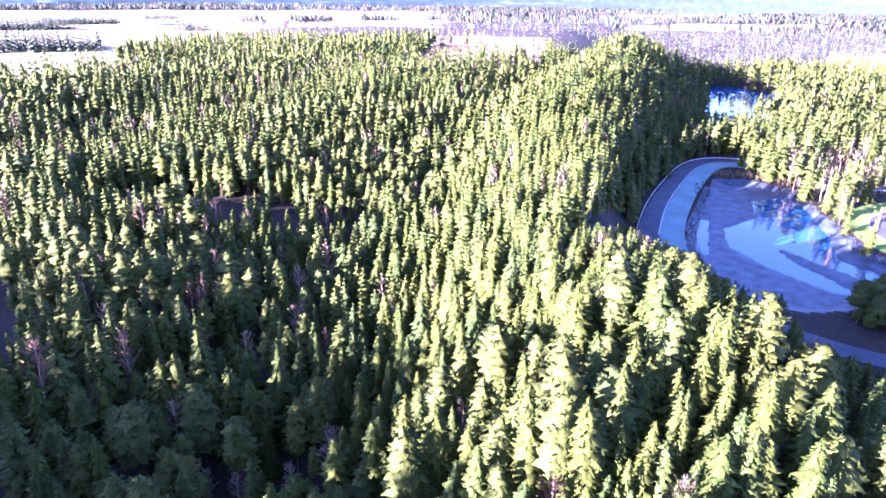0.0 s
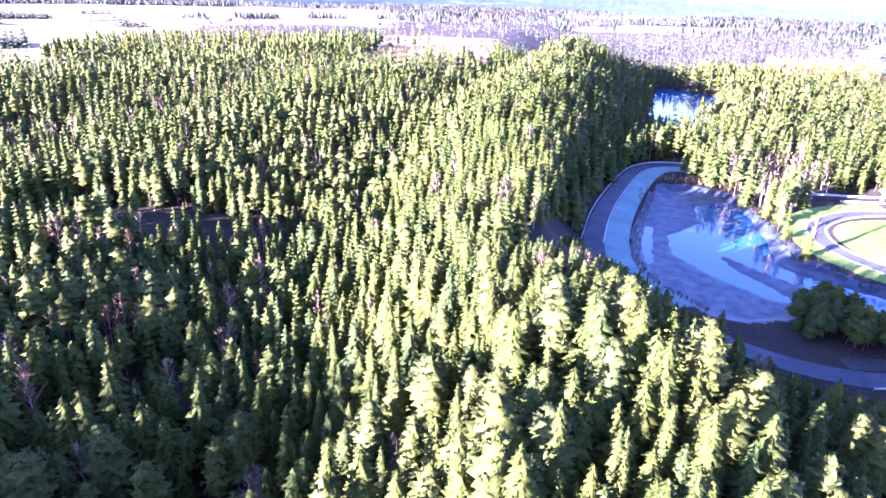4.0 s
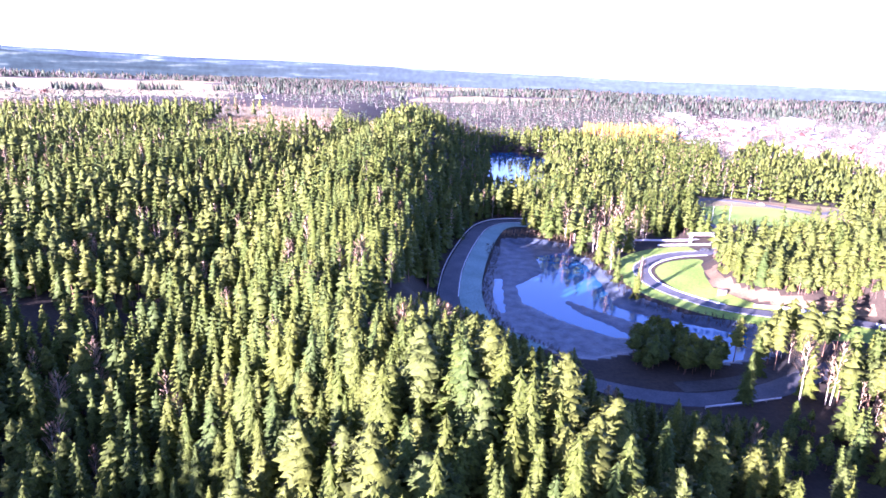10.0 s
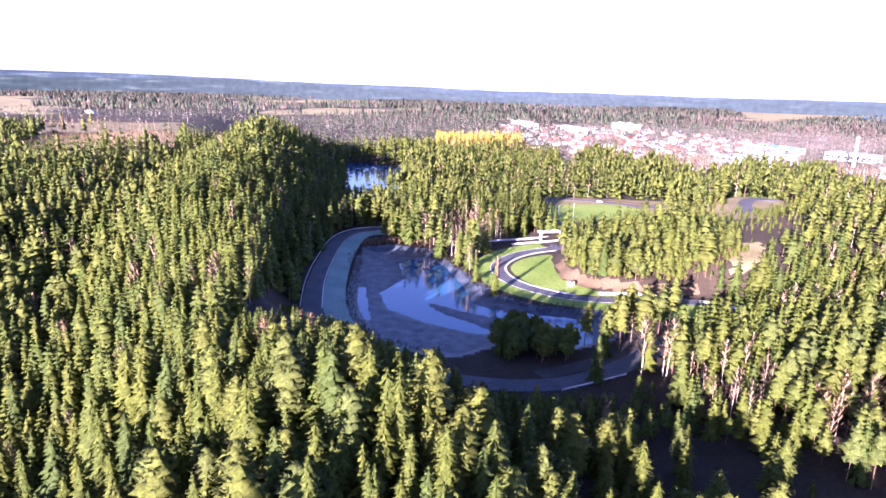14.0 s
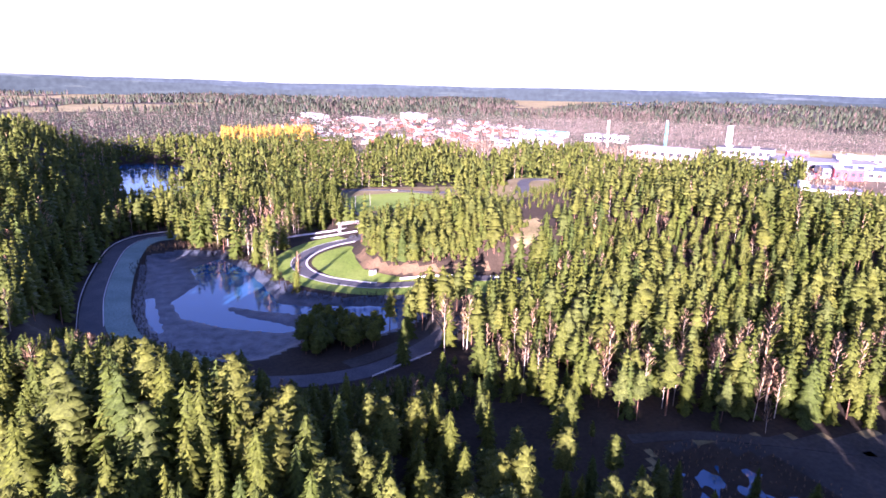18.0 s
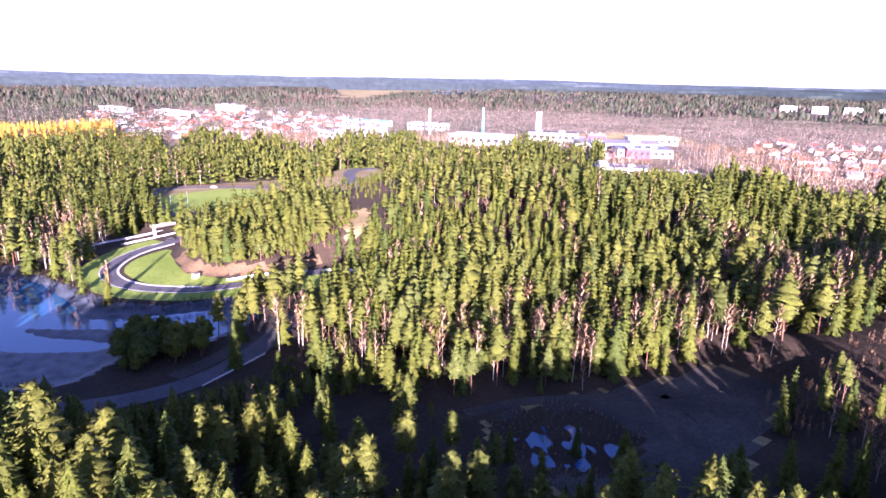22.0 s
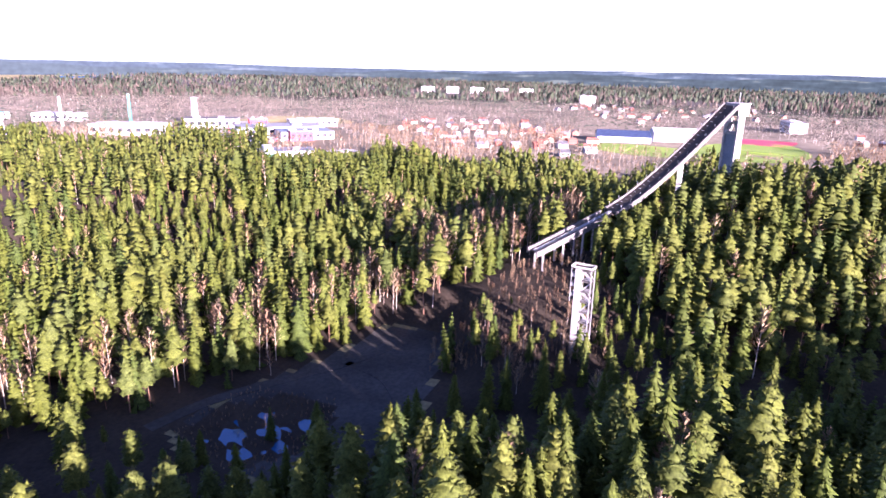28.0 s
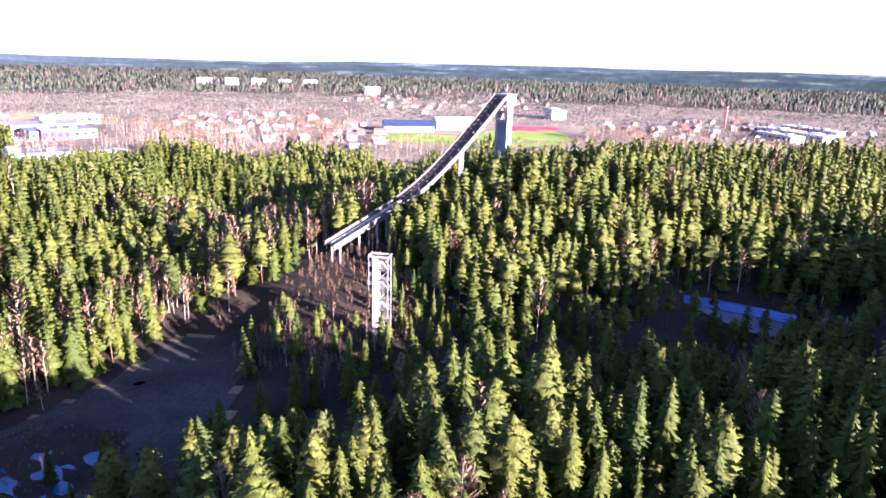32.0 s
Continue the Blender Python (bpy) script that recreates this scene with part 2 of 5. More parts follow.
def along(x, y, line):
    """Distance to a line of (x, y, value) and the value at the nearest place."""
    best, val = np.full(x.shape, 1e9), np.zeros(x.shape)
    for (ax, ay, av), (bx, by, bv) in zip(line[:-1], line[1:]):
        dx, dy = bx - ax, by - ay
        t = np.clip(((x - ax) * dx + (y - ay) * dy) / (dx * dx + dy * dy), 0, 1)
        d = np.hypot(x - ax - t * dx, y - ay - t * dy)
        near = d < best
        best, val = np.where(near, d, best), np.where(near, av + t * (bv - av), val)
    return best, val


def ridge(x, y, line, width):
    d, h = along(x, y, line)
    return h * np.clip(1 - (d / width) ** 2, 0, 1) ** 2


def inside(x, y, poly):
    """Distance to the edge of a closed outline, positive inside it."""
    hit = np.zeros(x.shape, bool)
    best = np.full(x.shape, 1e9)
    for (ax, ay), (bx, by) in zip(poly, poly[1:] + poly[:1]):
        if ay != by:
            hit ^= ((ay > y) != (by > y)) & (x < (bx - ax) * (y - ay) / (by - ay) + ax)
        dx, dy = bx - ax, by - ay
        t = np.clip(((x - ax) * dx + (y - ay) * dy) / (dx * dx + dy * dy), 0, 1)
        best = np.minimum(best, np.hypot(x - ax - t * dx, y - ay - t * dy))
    return np.where(hit, best, -best)


RIDGE_A = [(-16, 76, 12), (-16, 100, 22), (-42, 158, 21), (-70, 220, 20), (-90, 300, 21), (-105, 400, 27), (-118, 540, 35), (-135, 690, 20)]
GULLY = [(-75, 40, -10), (-105, 150, -14), (-125, 240, -10)]
HILL_B = [(140, 250, 12), (200, 272, 28), (262, 215, 24), (330, 190, 18)]
HILL_C = [(228, 22, 21), (264, -15, 34), (320, -100, 31), (370, -220, 29)]
HILL_D = [(-420, -90, 36), (-330, -80, 40), (-140, -62, 34), (-20, -55, 26), (50, -125, 14), (130, -162, 37), (240, -265, 36)]
HILL_E = [(12, 36, 7), (36, 24, 11), (64, 14, 16), (100, -22, 9), (106, -70, 9), (96, -125, 9)]
VALLEY = [(-48, 378), (0, 385), (30, 335), (45, 350), (90, 358), (118, 330), (92, 300), (110, 258), (140, 238), (128, 205), (70, 160), (30, 150), (-5, 163), (-32, 198), (-44, 260)]
BASIN = [(-17, 320), (-5, 325), (13, 318), (26, 280), (38, 244), (53, 230), (76, 226), (80, 210), (68, 198), (56, 193), (34, 198), (18, 187), (10, 187), (-8, 202), (-15, 217), (-19, 244), (-20, 280)]
WATER = [(-8, 254), (3, 275), (-1, 298), (12, 311), (22, 292), (27, 261), (30, 238), (39, 232), (46, 230), (61, 225), (73, 221), (66, 200), (58, 196), (49, 207), (43, 222), (38, 223), (24, 232), (15, 240), (9, 242), (15, 229), (25, 219), (34, 209), (27, 208), (18, 214), (9, 220), (1, 228), (-5, 234)]
STRIP = [(-18, 261), (-15, 259), (-13, 234), (-11, 220), (-15, 226), (-17, 241)]
LAKE = [(-60, 690), (-35, 700), (4, 660), (2, 600), (-8, 516), (-20, 480), (-38, 468), (-44, 520), (-52, 610)]
UPPER = [(88, 360), (100, 440), (98, 475), (135, 472), (200, 462), (185, 425), (168, 392), (120, 385)]
OUTRUN = [(92, 66), (90, 88), (98, 103), (122, 100), (148, 90), (176, 86), (178, 66), (158, 60), (142, 56), (124, 52), (106, 56)]
KNOLL = [(80, 302), (77, 270), (88, 254), (128, 248), (158, 300), (118, 345), (98, 330)]
BLUFF = [(75, 292), (72, 270), (79, 256), (94, 249.5), (126, 245), (126, 249), (95, 254), (82, 262), (78, 276), (80, 294)]
MEADOW = [(131, 246), (148, 236), (164, 246), (172, 272), (152, 288), (134, 264)]
PAD = [(188, 333), (200, 385), (222, 398), (244, 390), (236, 370), (212, 345)]
POND = [(92, 82), (99, 100), (112, 97), (122, 88), (121, 74), (108, 70)]
ROAD = [(6, 366), (-8, 365), (-24, 359), (-33, 340), (-36, 300), (-36, 262), (-33, 228), (-24, 200), (-4, 180), (20, 167), (44, 165), (66, 175), (90, 195), (112, 208), (135, 222)]
TRACK = [(140, 222), (125, 236), (104, 241), (86, 240), (70, 243), (59, 251), (51, 260), (46, 272), (46, 288), (54, 304), (66, 316), (80, 323), (96, 340), (104, 372)]


def height(x, y):
    x, y = np.asarray(x, float), np.asarray(y, float)
    d = np.hypot(x, y)
    h = np.full(x.shape, 2.0)
    west = smooth(40, 140, -x - 0.18 * y)
    h = h + west * 18 * smooth(230, 480, d) * smooth(2200, 900, d)
    h = h + ridge(x, y, RIDGE_A, 60) + ridge(x, y, HILL_B, 125) + ridge(x, y, HILL_C, 112) + ridge(x, y, HILL_D, 85) + ridge(x, y, HILL_E, 60)
    h = h + ridge(x, y, GULLY, 80)
    h = h + 6 * smooth(430, 800, d)
    far = smooth(1800, 4300, d)
    h = h + far * (12 + 14 * np.sin(x / 610 + 1.3) * np.cos(y / 730 + 0.4))
    h = h + smooth(60, 200, d) * 0.9 * np.sin(x / 17 + 0.5) * np.cos(y / 23)
    for poly, z, soft in ((VALLEY, 2.0, 16), (UPPER, 4.0, 20), (OUTRUN, 2.0, 14), (PAD, 20.0, 22)):
        m = smooth(-soft, 0, inside(x, y, poly))
        h = h * (1 - m) + z * m
    h = h + 5.0 * smooth(-5, 5, inside(x, y, KNOLL))
    m = smooth(-14, 6, inside(x, y, LAKE))
    h = h * (1 - m) - 2.5 * m
    bar = 0.30 + 0.16 * np.sin(x / 2.3 + 0.6 * y) * np.sin(y / 3.1) + 0.12 * np.sin(x * 0.9 - y * 0.7)
    m = smooth(-3, 2, inside(x, y, BASIN))
    h = h * (1 - m) + bar * m
    for poly in (WATER, STRIP):
        m = smooth(-1.2, 1.6, inside(x, y, poly))
        h = h * (1 - m) - 0.9 * m
    m = smooth(-3, 3, inside(x, y, POND))
    h = h * (1 - m) + (0.07 + 0.35 * np.sin(x / 1.9) * np.sin(y / 2.3) + 0.15 * np.sin(x * 1.3 + y)) * m
    return h


def ground_z(x, y):
    return float(height(np.array([x]), np.array([y]))[0])


def axis(*runs):
    out = []
    for a, b, s in runs:
        out += list(np.arange(a, b, s))
    return np.array(out + [runs[-1][1]])


def mesh_from(name, verts, faces, materials, slots=None, tone=None, outward=None):
    """A mesh from arrays: all faces have the same number of corners."""
    me = bpy.data.meshes.new(name)
    verts, faces = np.asarray(verts, np.float32), np.asarray(faces, np.int32)
    nf, k = faces.shape
    me.vertices.add(len(verts))
    me.vertices.foreach_set("co", verts.ravel())
    me.loops.add(nf * k)
    me.loops.foreach_set("vertex_index", faces.ravel())
    me.polygons.add(nf)
    me.polygons.foreach_set("loop_start", np.arange(nf, dtype=np.int32) * k)
    for m in materials:
        me.materials.append(m)
    if slots is not None:
        me.polygons.foreach_set("material_index", np.asarray(slots, np.int32))
    if tone is not None:
        me.attributes.new("tone", "FLOAT", "POINT").data.foreach_set("value", np.asarray(tone, np.float32))
    if outward is not None:
        me.attributes.new("outward", "FLOAT_VECTOR", "POINT").data.foreach_set("vector", np.asarray(outward, np.float32).ravel())
    me.update(calc_edges=True)
    return me


gx = axis((-4800, -1600, 200), (-1600, -600, 50), (-600, -130, 10), (-130, -60, 5), (-60, 200, 2), (200, 420, 6), (420, 1200, 40), (1200, 4800, 200))
gy = axis((-4800, -800, 250), (-800, -240, 40), (-240, 40, 8), (40, 130, 3), (130, 340, 2), (340, 500, 4), (500, 760, 8), (760, 1600, 40), (1600, 4800, 200))
GX, GY = np.meshgrid(gx, gy)
GZ = height(GX, GY)
nx, ny = len(gx), len(gy)
idx = np.arange(nx * ny).reshape(ny, nx)
quads = np.stack([idx[:-1, :-1], idx[:-1, 1:], idx[1:, 1:], idx[1:, :-1]], -1).reshape(-1, 4)
qx, qy = GX.ravel()[quads].mean(1), GY.ravel()[quads].mean(1)
qd, qa = np.hypot(qx, qy), np.degrees(np.arctan2(qx, qy))
slot = np.zeros(len(quads), int)


def patches(x, y, s, o):
    """Uneven patches over the plan, 0 to 1."""
    return 0.5 + 0.25 * (np.sin(x / s + o) + np.cos(y / (s * 1.17) - o * 2) * np.sin((x + y) / (s * 1.9) + o)) + 0.25 * np.sin((x - y) / (s * 0.63) + 3 * o)


def in_field(x, y):
    d, a = np.hypot(x, y), np.degrees(np.arctan2(x, y))
    west = (a > -70) & (a < -25.5 - 3 * np.sin(d / 170)) & (d > 1180 + 60 * np.sin(a / 3)) & (d < 2500)
    hedge = (np.abs(d - 1650 - 20 * a - 700) < 45) & (np.sin(a * 1.1) > -0.3)
    near = (a < -43) & (a > -70) & (d > np.interp(a, [-62, -56, -48, -43], [540, 570, 790, 1000]) + 25 * np.sin(a * 2.1)) & (d < 1300)
    open_ = (d > 1500) & (a > -15) & (a < 38) & (patches(x, y, 260, 2.3) > 0.72)
    return (west & ~hedge) | near | open_


def in_town(x, y):
    d, a = np.hypot(x, y), np.degrees(np.arctan2(x, y))
    edge = 60 * np.sin(a / 2.3) + 40 * np.sin(a / 0.9 + 1)
    return ((a > 13 + d / 700) & (a < 52) & (d > 690 + edge) & (d < 2000 + edge)) | ((a >= 52) & (a < 130) & (d > 500 + edge) & (d < 1500 + edge))


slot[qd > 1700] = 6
slot[in_town(qx, qy)] = 3
TALLBIRCH = [(-242, 712), (-345, 645), (-520, 640), (-560, 780), (-320, 900), (-235, 800)]
YOUNG = [(-300, 500), (-200, 580), (-242, 712), (-345, 645)]
slot[inside(qx, qy, TALLBIRCH) > 0] = 4
slot[inside(qx, qy, YOUNG) > 0] = 2
slot[in_field(qx, qy)] = 2
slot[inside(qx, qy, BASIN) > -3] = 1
slot[(inside(qx, qy, OUTRUN) > -1) & (inside(qx, qy, POND) < -2)] = 4
slot[inside(qx, qy, UPPER) > -4] = 4
slot[inside(qx, qy, PAD) > -16] = 4
slot[inside(qx, qy, MEADOW) > 9] = 4
slot[inside(qx, qy, BLUFF) > 0] = 5
# clearing floor in the grass that carries painted shade
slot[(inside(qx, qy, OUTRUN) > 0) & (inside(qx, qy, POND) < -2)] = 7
ground = new("ground", mesh_from("ground", np.stack([GX, GY, GZ], -1).reshape(-1, 3), quads, [M_FLOOR, M_GRAVEL, M_FIELD, M_TOWN, M_DRYGRASS, M_SAND, M_FARWOOD, M_SHADEGRASS], slot))
tagged(ground, "rolling forest ground with river valley and fields", "ground", kind="structure")
for p in ground.data.polygons:
    p.use_smooth = True


def sheet(name, poly, z, material, label, kind="structure"):
    bm = bmesh.new()
    bm.faces.new([bm.verts.new((x, y, z)) for x, y in poly])
    bmesh.ops.triangulate(bm, faces=bm.faces[:])
    return tagged(part(name, bm, material), label, "water", kind=kind)


sheet("river_water", [(-26, 330), (40, 330), (90, 235), (90, 185), (-26, 185)], 0.0, M_WATER, "calm river water between gravel bars, tinted with sky blue")
sheet("lake_water", [(-75, 720), (20, 720), (20, 450), (-75, 450)], 0.0, M_WATER, "calm lake between wooded shores")
sheet("pond_water", [(88, 66), (88, 104), (126, 104), (126, 66)], 0.02, M_WATER, "shallow shaded pond in the clearing")


def strip(name, line, offset, width, lift, material, label, thick=0.25, z=None):
    """A road or kerb along a line, shifted to its side, with a real thickness."""
    p = spline(line, 2.5)
    t = np.gradient(p, axis=0)
    t /= np.linalg.norm(t, axis=1)[:, None]
    nrm = np.stack([t[:, 1], -t[:, 0]], -1)
    bm = bmesh.new()
    prev = None
    for q, n in zip(p, nrm):
        a, b = q + n * (offset - width / 2), q + n * (offset + width / 2)
        za, zb = ((ground_z(*a), ground_z(*b)) if z is None else (z, z))
        ring = [bm.verts.new((*a, za + lift - thick)), bm.verts.new((*a, za + lift)), bm.verts.new((*b, zb + lift)), bm.verts.new((*b, zb + lift - thick))]
        if prev:
            for i in range(3):
                bm.faces.new((prev[i], prev[i + 1], ring[i + 1], ring[i]))
        prev = ring
    return tagged(part(name, bm, material), label, "road", kind="structure")


strip("road", ROAD, 0, 7.5, 0.16, M_ASPHALT, "shaded asphalt road bending round the river", z=2.0)
strip("verge", ROAD[:9], -8.4, 9.0, 0.10, M_VERGE, "frosty mown grass verge beside the road, tinted with blue skylight", z=2.0)
strip("verge", ROAD[10:13], -7.0, 6.0, 0.10, M_SHADEGRASS, "frosty grass verge beside the lower road bend, darkened for shade", z=2.0)
strip("track", TRACK, 0, 7.0, 0.14, M_ASPHALT, "asphalt racing track curving round a lawn", z=2.0)


def lawn(name, poly, z, label):
    bm = bmesh.new()
    p = spline(poly, 3.0, True)
    top = [bm.verts.new((x, y, z)) for x, y in p]
    low = [bm.verts.new((x, y, z - 0.4)) for x, y in p]
    bm.faces.new(top)
    n = len(p)
    for i in range(n):
        bm.faces.new((top[i], low[i], low[(i + 1) % n], top[(i + 1) % n]))
    bmesh.ops.triangulate(bm, faces=[f for f in bm.faces if len(f.verts) > 4])
    bmesh.ops.recalc_face_normals(bm, faces=bm.faces)
    return tagged(part(name, bm, M_GRASS), label, "lawn", kind="structure")


lawn("inner_lawn", [(52, 286), (61, 302), (77, 310), (73, 285), (74, 266), (86, 250), (101, 246), (86, 245), (72, 248), (61, 256), (54, 268)], 2.07, "bright green lawn inside the track bend")
strip("outer_lawn", TRACK[1:12], -7.6, 8.6, 0.07, M_GRASS, "mown green grass outside the track bend", z=2.0)
strip("outer_lawn", [(126, 226), (108, 224), (92, 224), (78, 226)], 0, 9, 0.055, M_GRASS, "mown grass between track and river bank", z=2.0)
lawn("upper_lawn", [(106, 437), (134, 446), (159, 444), (170, 421), (164, 397), (107, 385), (94, 368), (98, 400)], 4.1, "sunlit green lawn beside the upper track")

# ---- the farthest blue hills: a glowing backdrop, haze put into its colour ----
SKYLINE = [(-180, 92), (-60, 112), (-43, 112), (-36, 104), (-30, 92), (-22, 97), (-11, 86), (-2, 78), (8, 67), (22, 70), (43, 72), (52, 64), (66, 63), (78, 74), (93, 76), (114, 85), (180, 92)]


def far_range(r, drop, wave, colour, glow, label):
    bm = bmesh.new()
    prev = None
    for i in range(721):
        deg = -180 + 0.5 * i
        a = radians(deg)
        top = np.interp(deg, [p[0] for p in SKYLINE], [p[1] for p in SKYLINE]) - drop
        top += wave * (math.sin(a * 9 + drop) + 0.6 * math.sin(a * 23 + 1.1) + 0.3 * math.sin(a * 71) + 0.12 * math.sin(a * 190))
        ring = [bm.verts.new((r * math.sin(a), r * math.cos(a), z)) for z in (-60, top)]
        if prev:
            bm.faces.new((prev[0], ring[0], ring[1], prev[1]))
        prev = ring
    m, nt, links, b = shader("far_hills_glow", 1.0, 0, 0)
    b.inputs["Base Color"].default_value = (*colour, 1)
    geo, squash = nt.new("ShaderNodeNewGeometry"), nt.new("ShaderNodeVectorMath")
    squash.operation = "MULTIPLY"
    squash.inputs[1].default_value = (0.007, 0.007, 0.07)
    links.new(geo.outputs["Position"], squash.inputs[0])
    tex = nt.new("ShaderNodeTexNoise")
    tex.inputs["Scale"].default_value, tex.inputs["Detail"].default_value = 1.0, 6.0
    links.new(squash.outputs[0], tex.inputs["Vector"])
    # haze painted into the glow, paler towards bearing 19 degrees
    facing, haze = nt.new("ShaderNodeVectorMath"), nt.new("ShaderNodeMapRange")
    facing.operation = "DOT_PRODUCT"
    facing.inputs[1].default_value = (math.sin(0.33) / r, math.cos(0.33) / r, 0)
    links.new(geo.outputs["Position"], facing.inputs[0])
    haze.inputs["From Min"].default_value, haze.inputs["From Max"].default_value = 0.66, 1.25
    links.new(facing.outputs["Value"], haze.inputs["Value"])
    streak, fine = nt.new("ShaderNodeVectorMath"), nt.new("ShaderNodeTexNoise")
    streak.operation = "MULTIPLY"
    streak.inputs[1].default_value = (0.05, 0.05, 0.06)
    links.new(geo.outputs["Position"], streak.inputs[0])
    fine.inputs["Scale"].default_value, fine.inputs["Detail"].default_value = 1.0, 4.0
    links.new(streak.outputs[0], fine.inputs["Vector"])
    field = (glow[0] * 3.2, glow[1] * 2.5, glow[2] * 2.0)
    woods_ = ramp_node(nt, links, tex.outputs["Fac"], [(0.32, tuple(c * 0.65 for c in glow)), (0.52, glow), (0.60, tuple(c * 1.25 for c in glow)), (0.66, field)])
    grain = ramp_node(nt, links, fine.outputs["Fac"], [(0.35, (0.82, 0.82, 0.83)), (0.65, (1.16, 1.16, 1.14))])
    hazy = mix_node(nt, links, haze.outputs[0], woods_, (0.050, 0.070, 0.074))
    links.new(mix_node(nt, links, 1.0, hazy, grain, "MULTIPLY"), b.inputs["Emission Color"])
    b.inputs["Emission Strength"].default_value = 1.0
    tagged(part("backdrop", bm, m), label, "hills", kind="structure")


far_range(2960, 0, 2.0, (0.008, 0.011, 0.016), (0.023, 0.037, 0.043), "glowing backdrop of faint blue hazy hills on the horizon")
far_range(2860, 16, 6.0, (0.008, 0.011, 0.012), (0.014, 0.024, 0.025), "glowing backdrop of a blue-green hazy ridge before the horizon")

strip("footpath", [(96, 108), (112, 104), (130, 94), (146, 84), (166, 76)], 0, 4.0, 0.10, M_SHADEGRASS, "frosted path through the clearing, shade put into its colour")
strip("footpath", [(146, 84), (142, 70), (132, 60), (120, 52), (104, 48)], 0, 2.4, 0.10, M_SHADEGRASS, "frosted footpath beside the pond, shade put into its colour")
strip("soil_scar", [(170, 100), (178, 97), (186, 97)], 0, 4.5, 0.4, M_SAND, "small orange soil bank at the wood edge", 0.8)


# ---- trees ----
def kite(out, root, tip, width, sag):
    """One flat branch: four corners, two triangles."""
    root, tip = np.array(root), np.array(tip)
    d = tip - root
    side = np.array([-d[1], d[0], 0.0])
    n = np.linalg.norm(side)
    side = side / n if n > 1e-6 else np.array([1.0, 0, 0])
    mid = root + d * 0.55 + np.array([0, 0, sag])
    i = len(out[0])
    out[0] += [root, mid + side * width / 2, tip, mid - side * width / 2]
    out[1] += [(i, i + 1, i + 2), (i, i + 2, i + 3)]
    out[2] += [0, 0]


def stem(out, r, top, slot_, sides=4, bottom=0.0):
    i = len(out[0])
    for k in range(sides):
        a = 2 * math.pi * k / sides
        out[0] += [np.array([r * math.cos(a), r * math.sin(a), bottom])]
    out[0] += [np.array([0, 0, top])]
    for k in range(sides):
        out[1].append((i + k, i + (k + 1) % sides, i + sides))
        out[2].append(slot_)


def spruce_shape(rng, whorls, teeth, radius=0.17, trunk=True, twigs=0):
    """A spruce one unit high: whorls of drooping fronds, each folded along its rib, round a dark core."""
    out = [[], [], []]
    slim = rng.uniform(0.80, 1.20)
    low = rng.uniform(0.80, 0.93)
    for w in range(whorls):
        f = (w + 0.5) / whorls
        z = 0.985 - low * f ** 0.95
        r = radius * slim * (0.03 + 0.97 * f ** 0.56) * rng.uniform(0.80, 1.14)
        n = max(4, round(teeth * (0.55 + 0.5 * f)))
        a0 = rng.uniform(0, 6.28)
        for k in range(n):
            a = a0 + 2 * math.pi * (k + rng.uniform(-0.28, 0.28)) / n
            u = r * rng.uniform(0.72, 1.22)
            c, s_ = math.cos(a), math.sin(a)
            root = np.array((0.1 * u * c, 0.1 * u * s_, z + 0.02 + rng.uniform(0, 0.014)))
            tip = np.array((u * c, u * s_, z - u * (0.10 + 0.55 * f) * rng.uniform(0.6, 1.3)))
            wide = (1.05 if whorls > 15 else 1.3) * 2 * math.pi * 0.55 * u / n
            kite(out, root, tip, wide, -0.30 * wide)
            for j in range(int(twigs) + (rng.random() < twigs % 1)):
                g = rng.uniform(0.45, 0.95)
                o = root + (tip - root) * g
                s2 = a + rng.choice((-1, 1)) * rng.uniform(0.5, 1.3)
                e = np.array((math.cos(s2), math.sin(s2), rng.uniform(-0.9, 0.1))) * u * rng.uniform(0.22, 0.42)
                kite(out, o, o + e, u * 0.13, -0.008)
        if w % 2 == 0:
            i = len(out[0])
            out[0].append(np.array([0, 0, z + 0.045]))
            for k in range(4):
                out[0].append(np.array([0.5 * r * math.cos(a0 + k * 1.571), 0.5 * r * math.sin(a0 + k * 1.571), z - 0.07]))
            for k in range(4):
                out[1].append((i, i + 1 + k, i + 1 + (k + 1) % 4))
                out[2].append(0)
    stem(out, 0.008, 1.0, 0, 3, 0.90)
    if trunk:
        stem(out, 0.012, 0.9, 1, 4)
    return [np.array(out[0]), np.array(out[1]), np.array(out[2])]


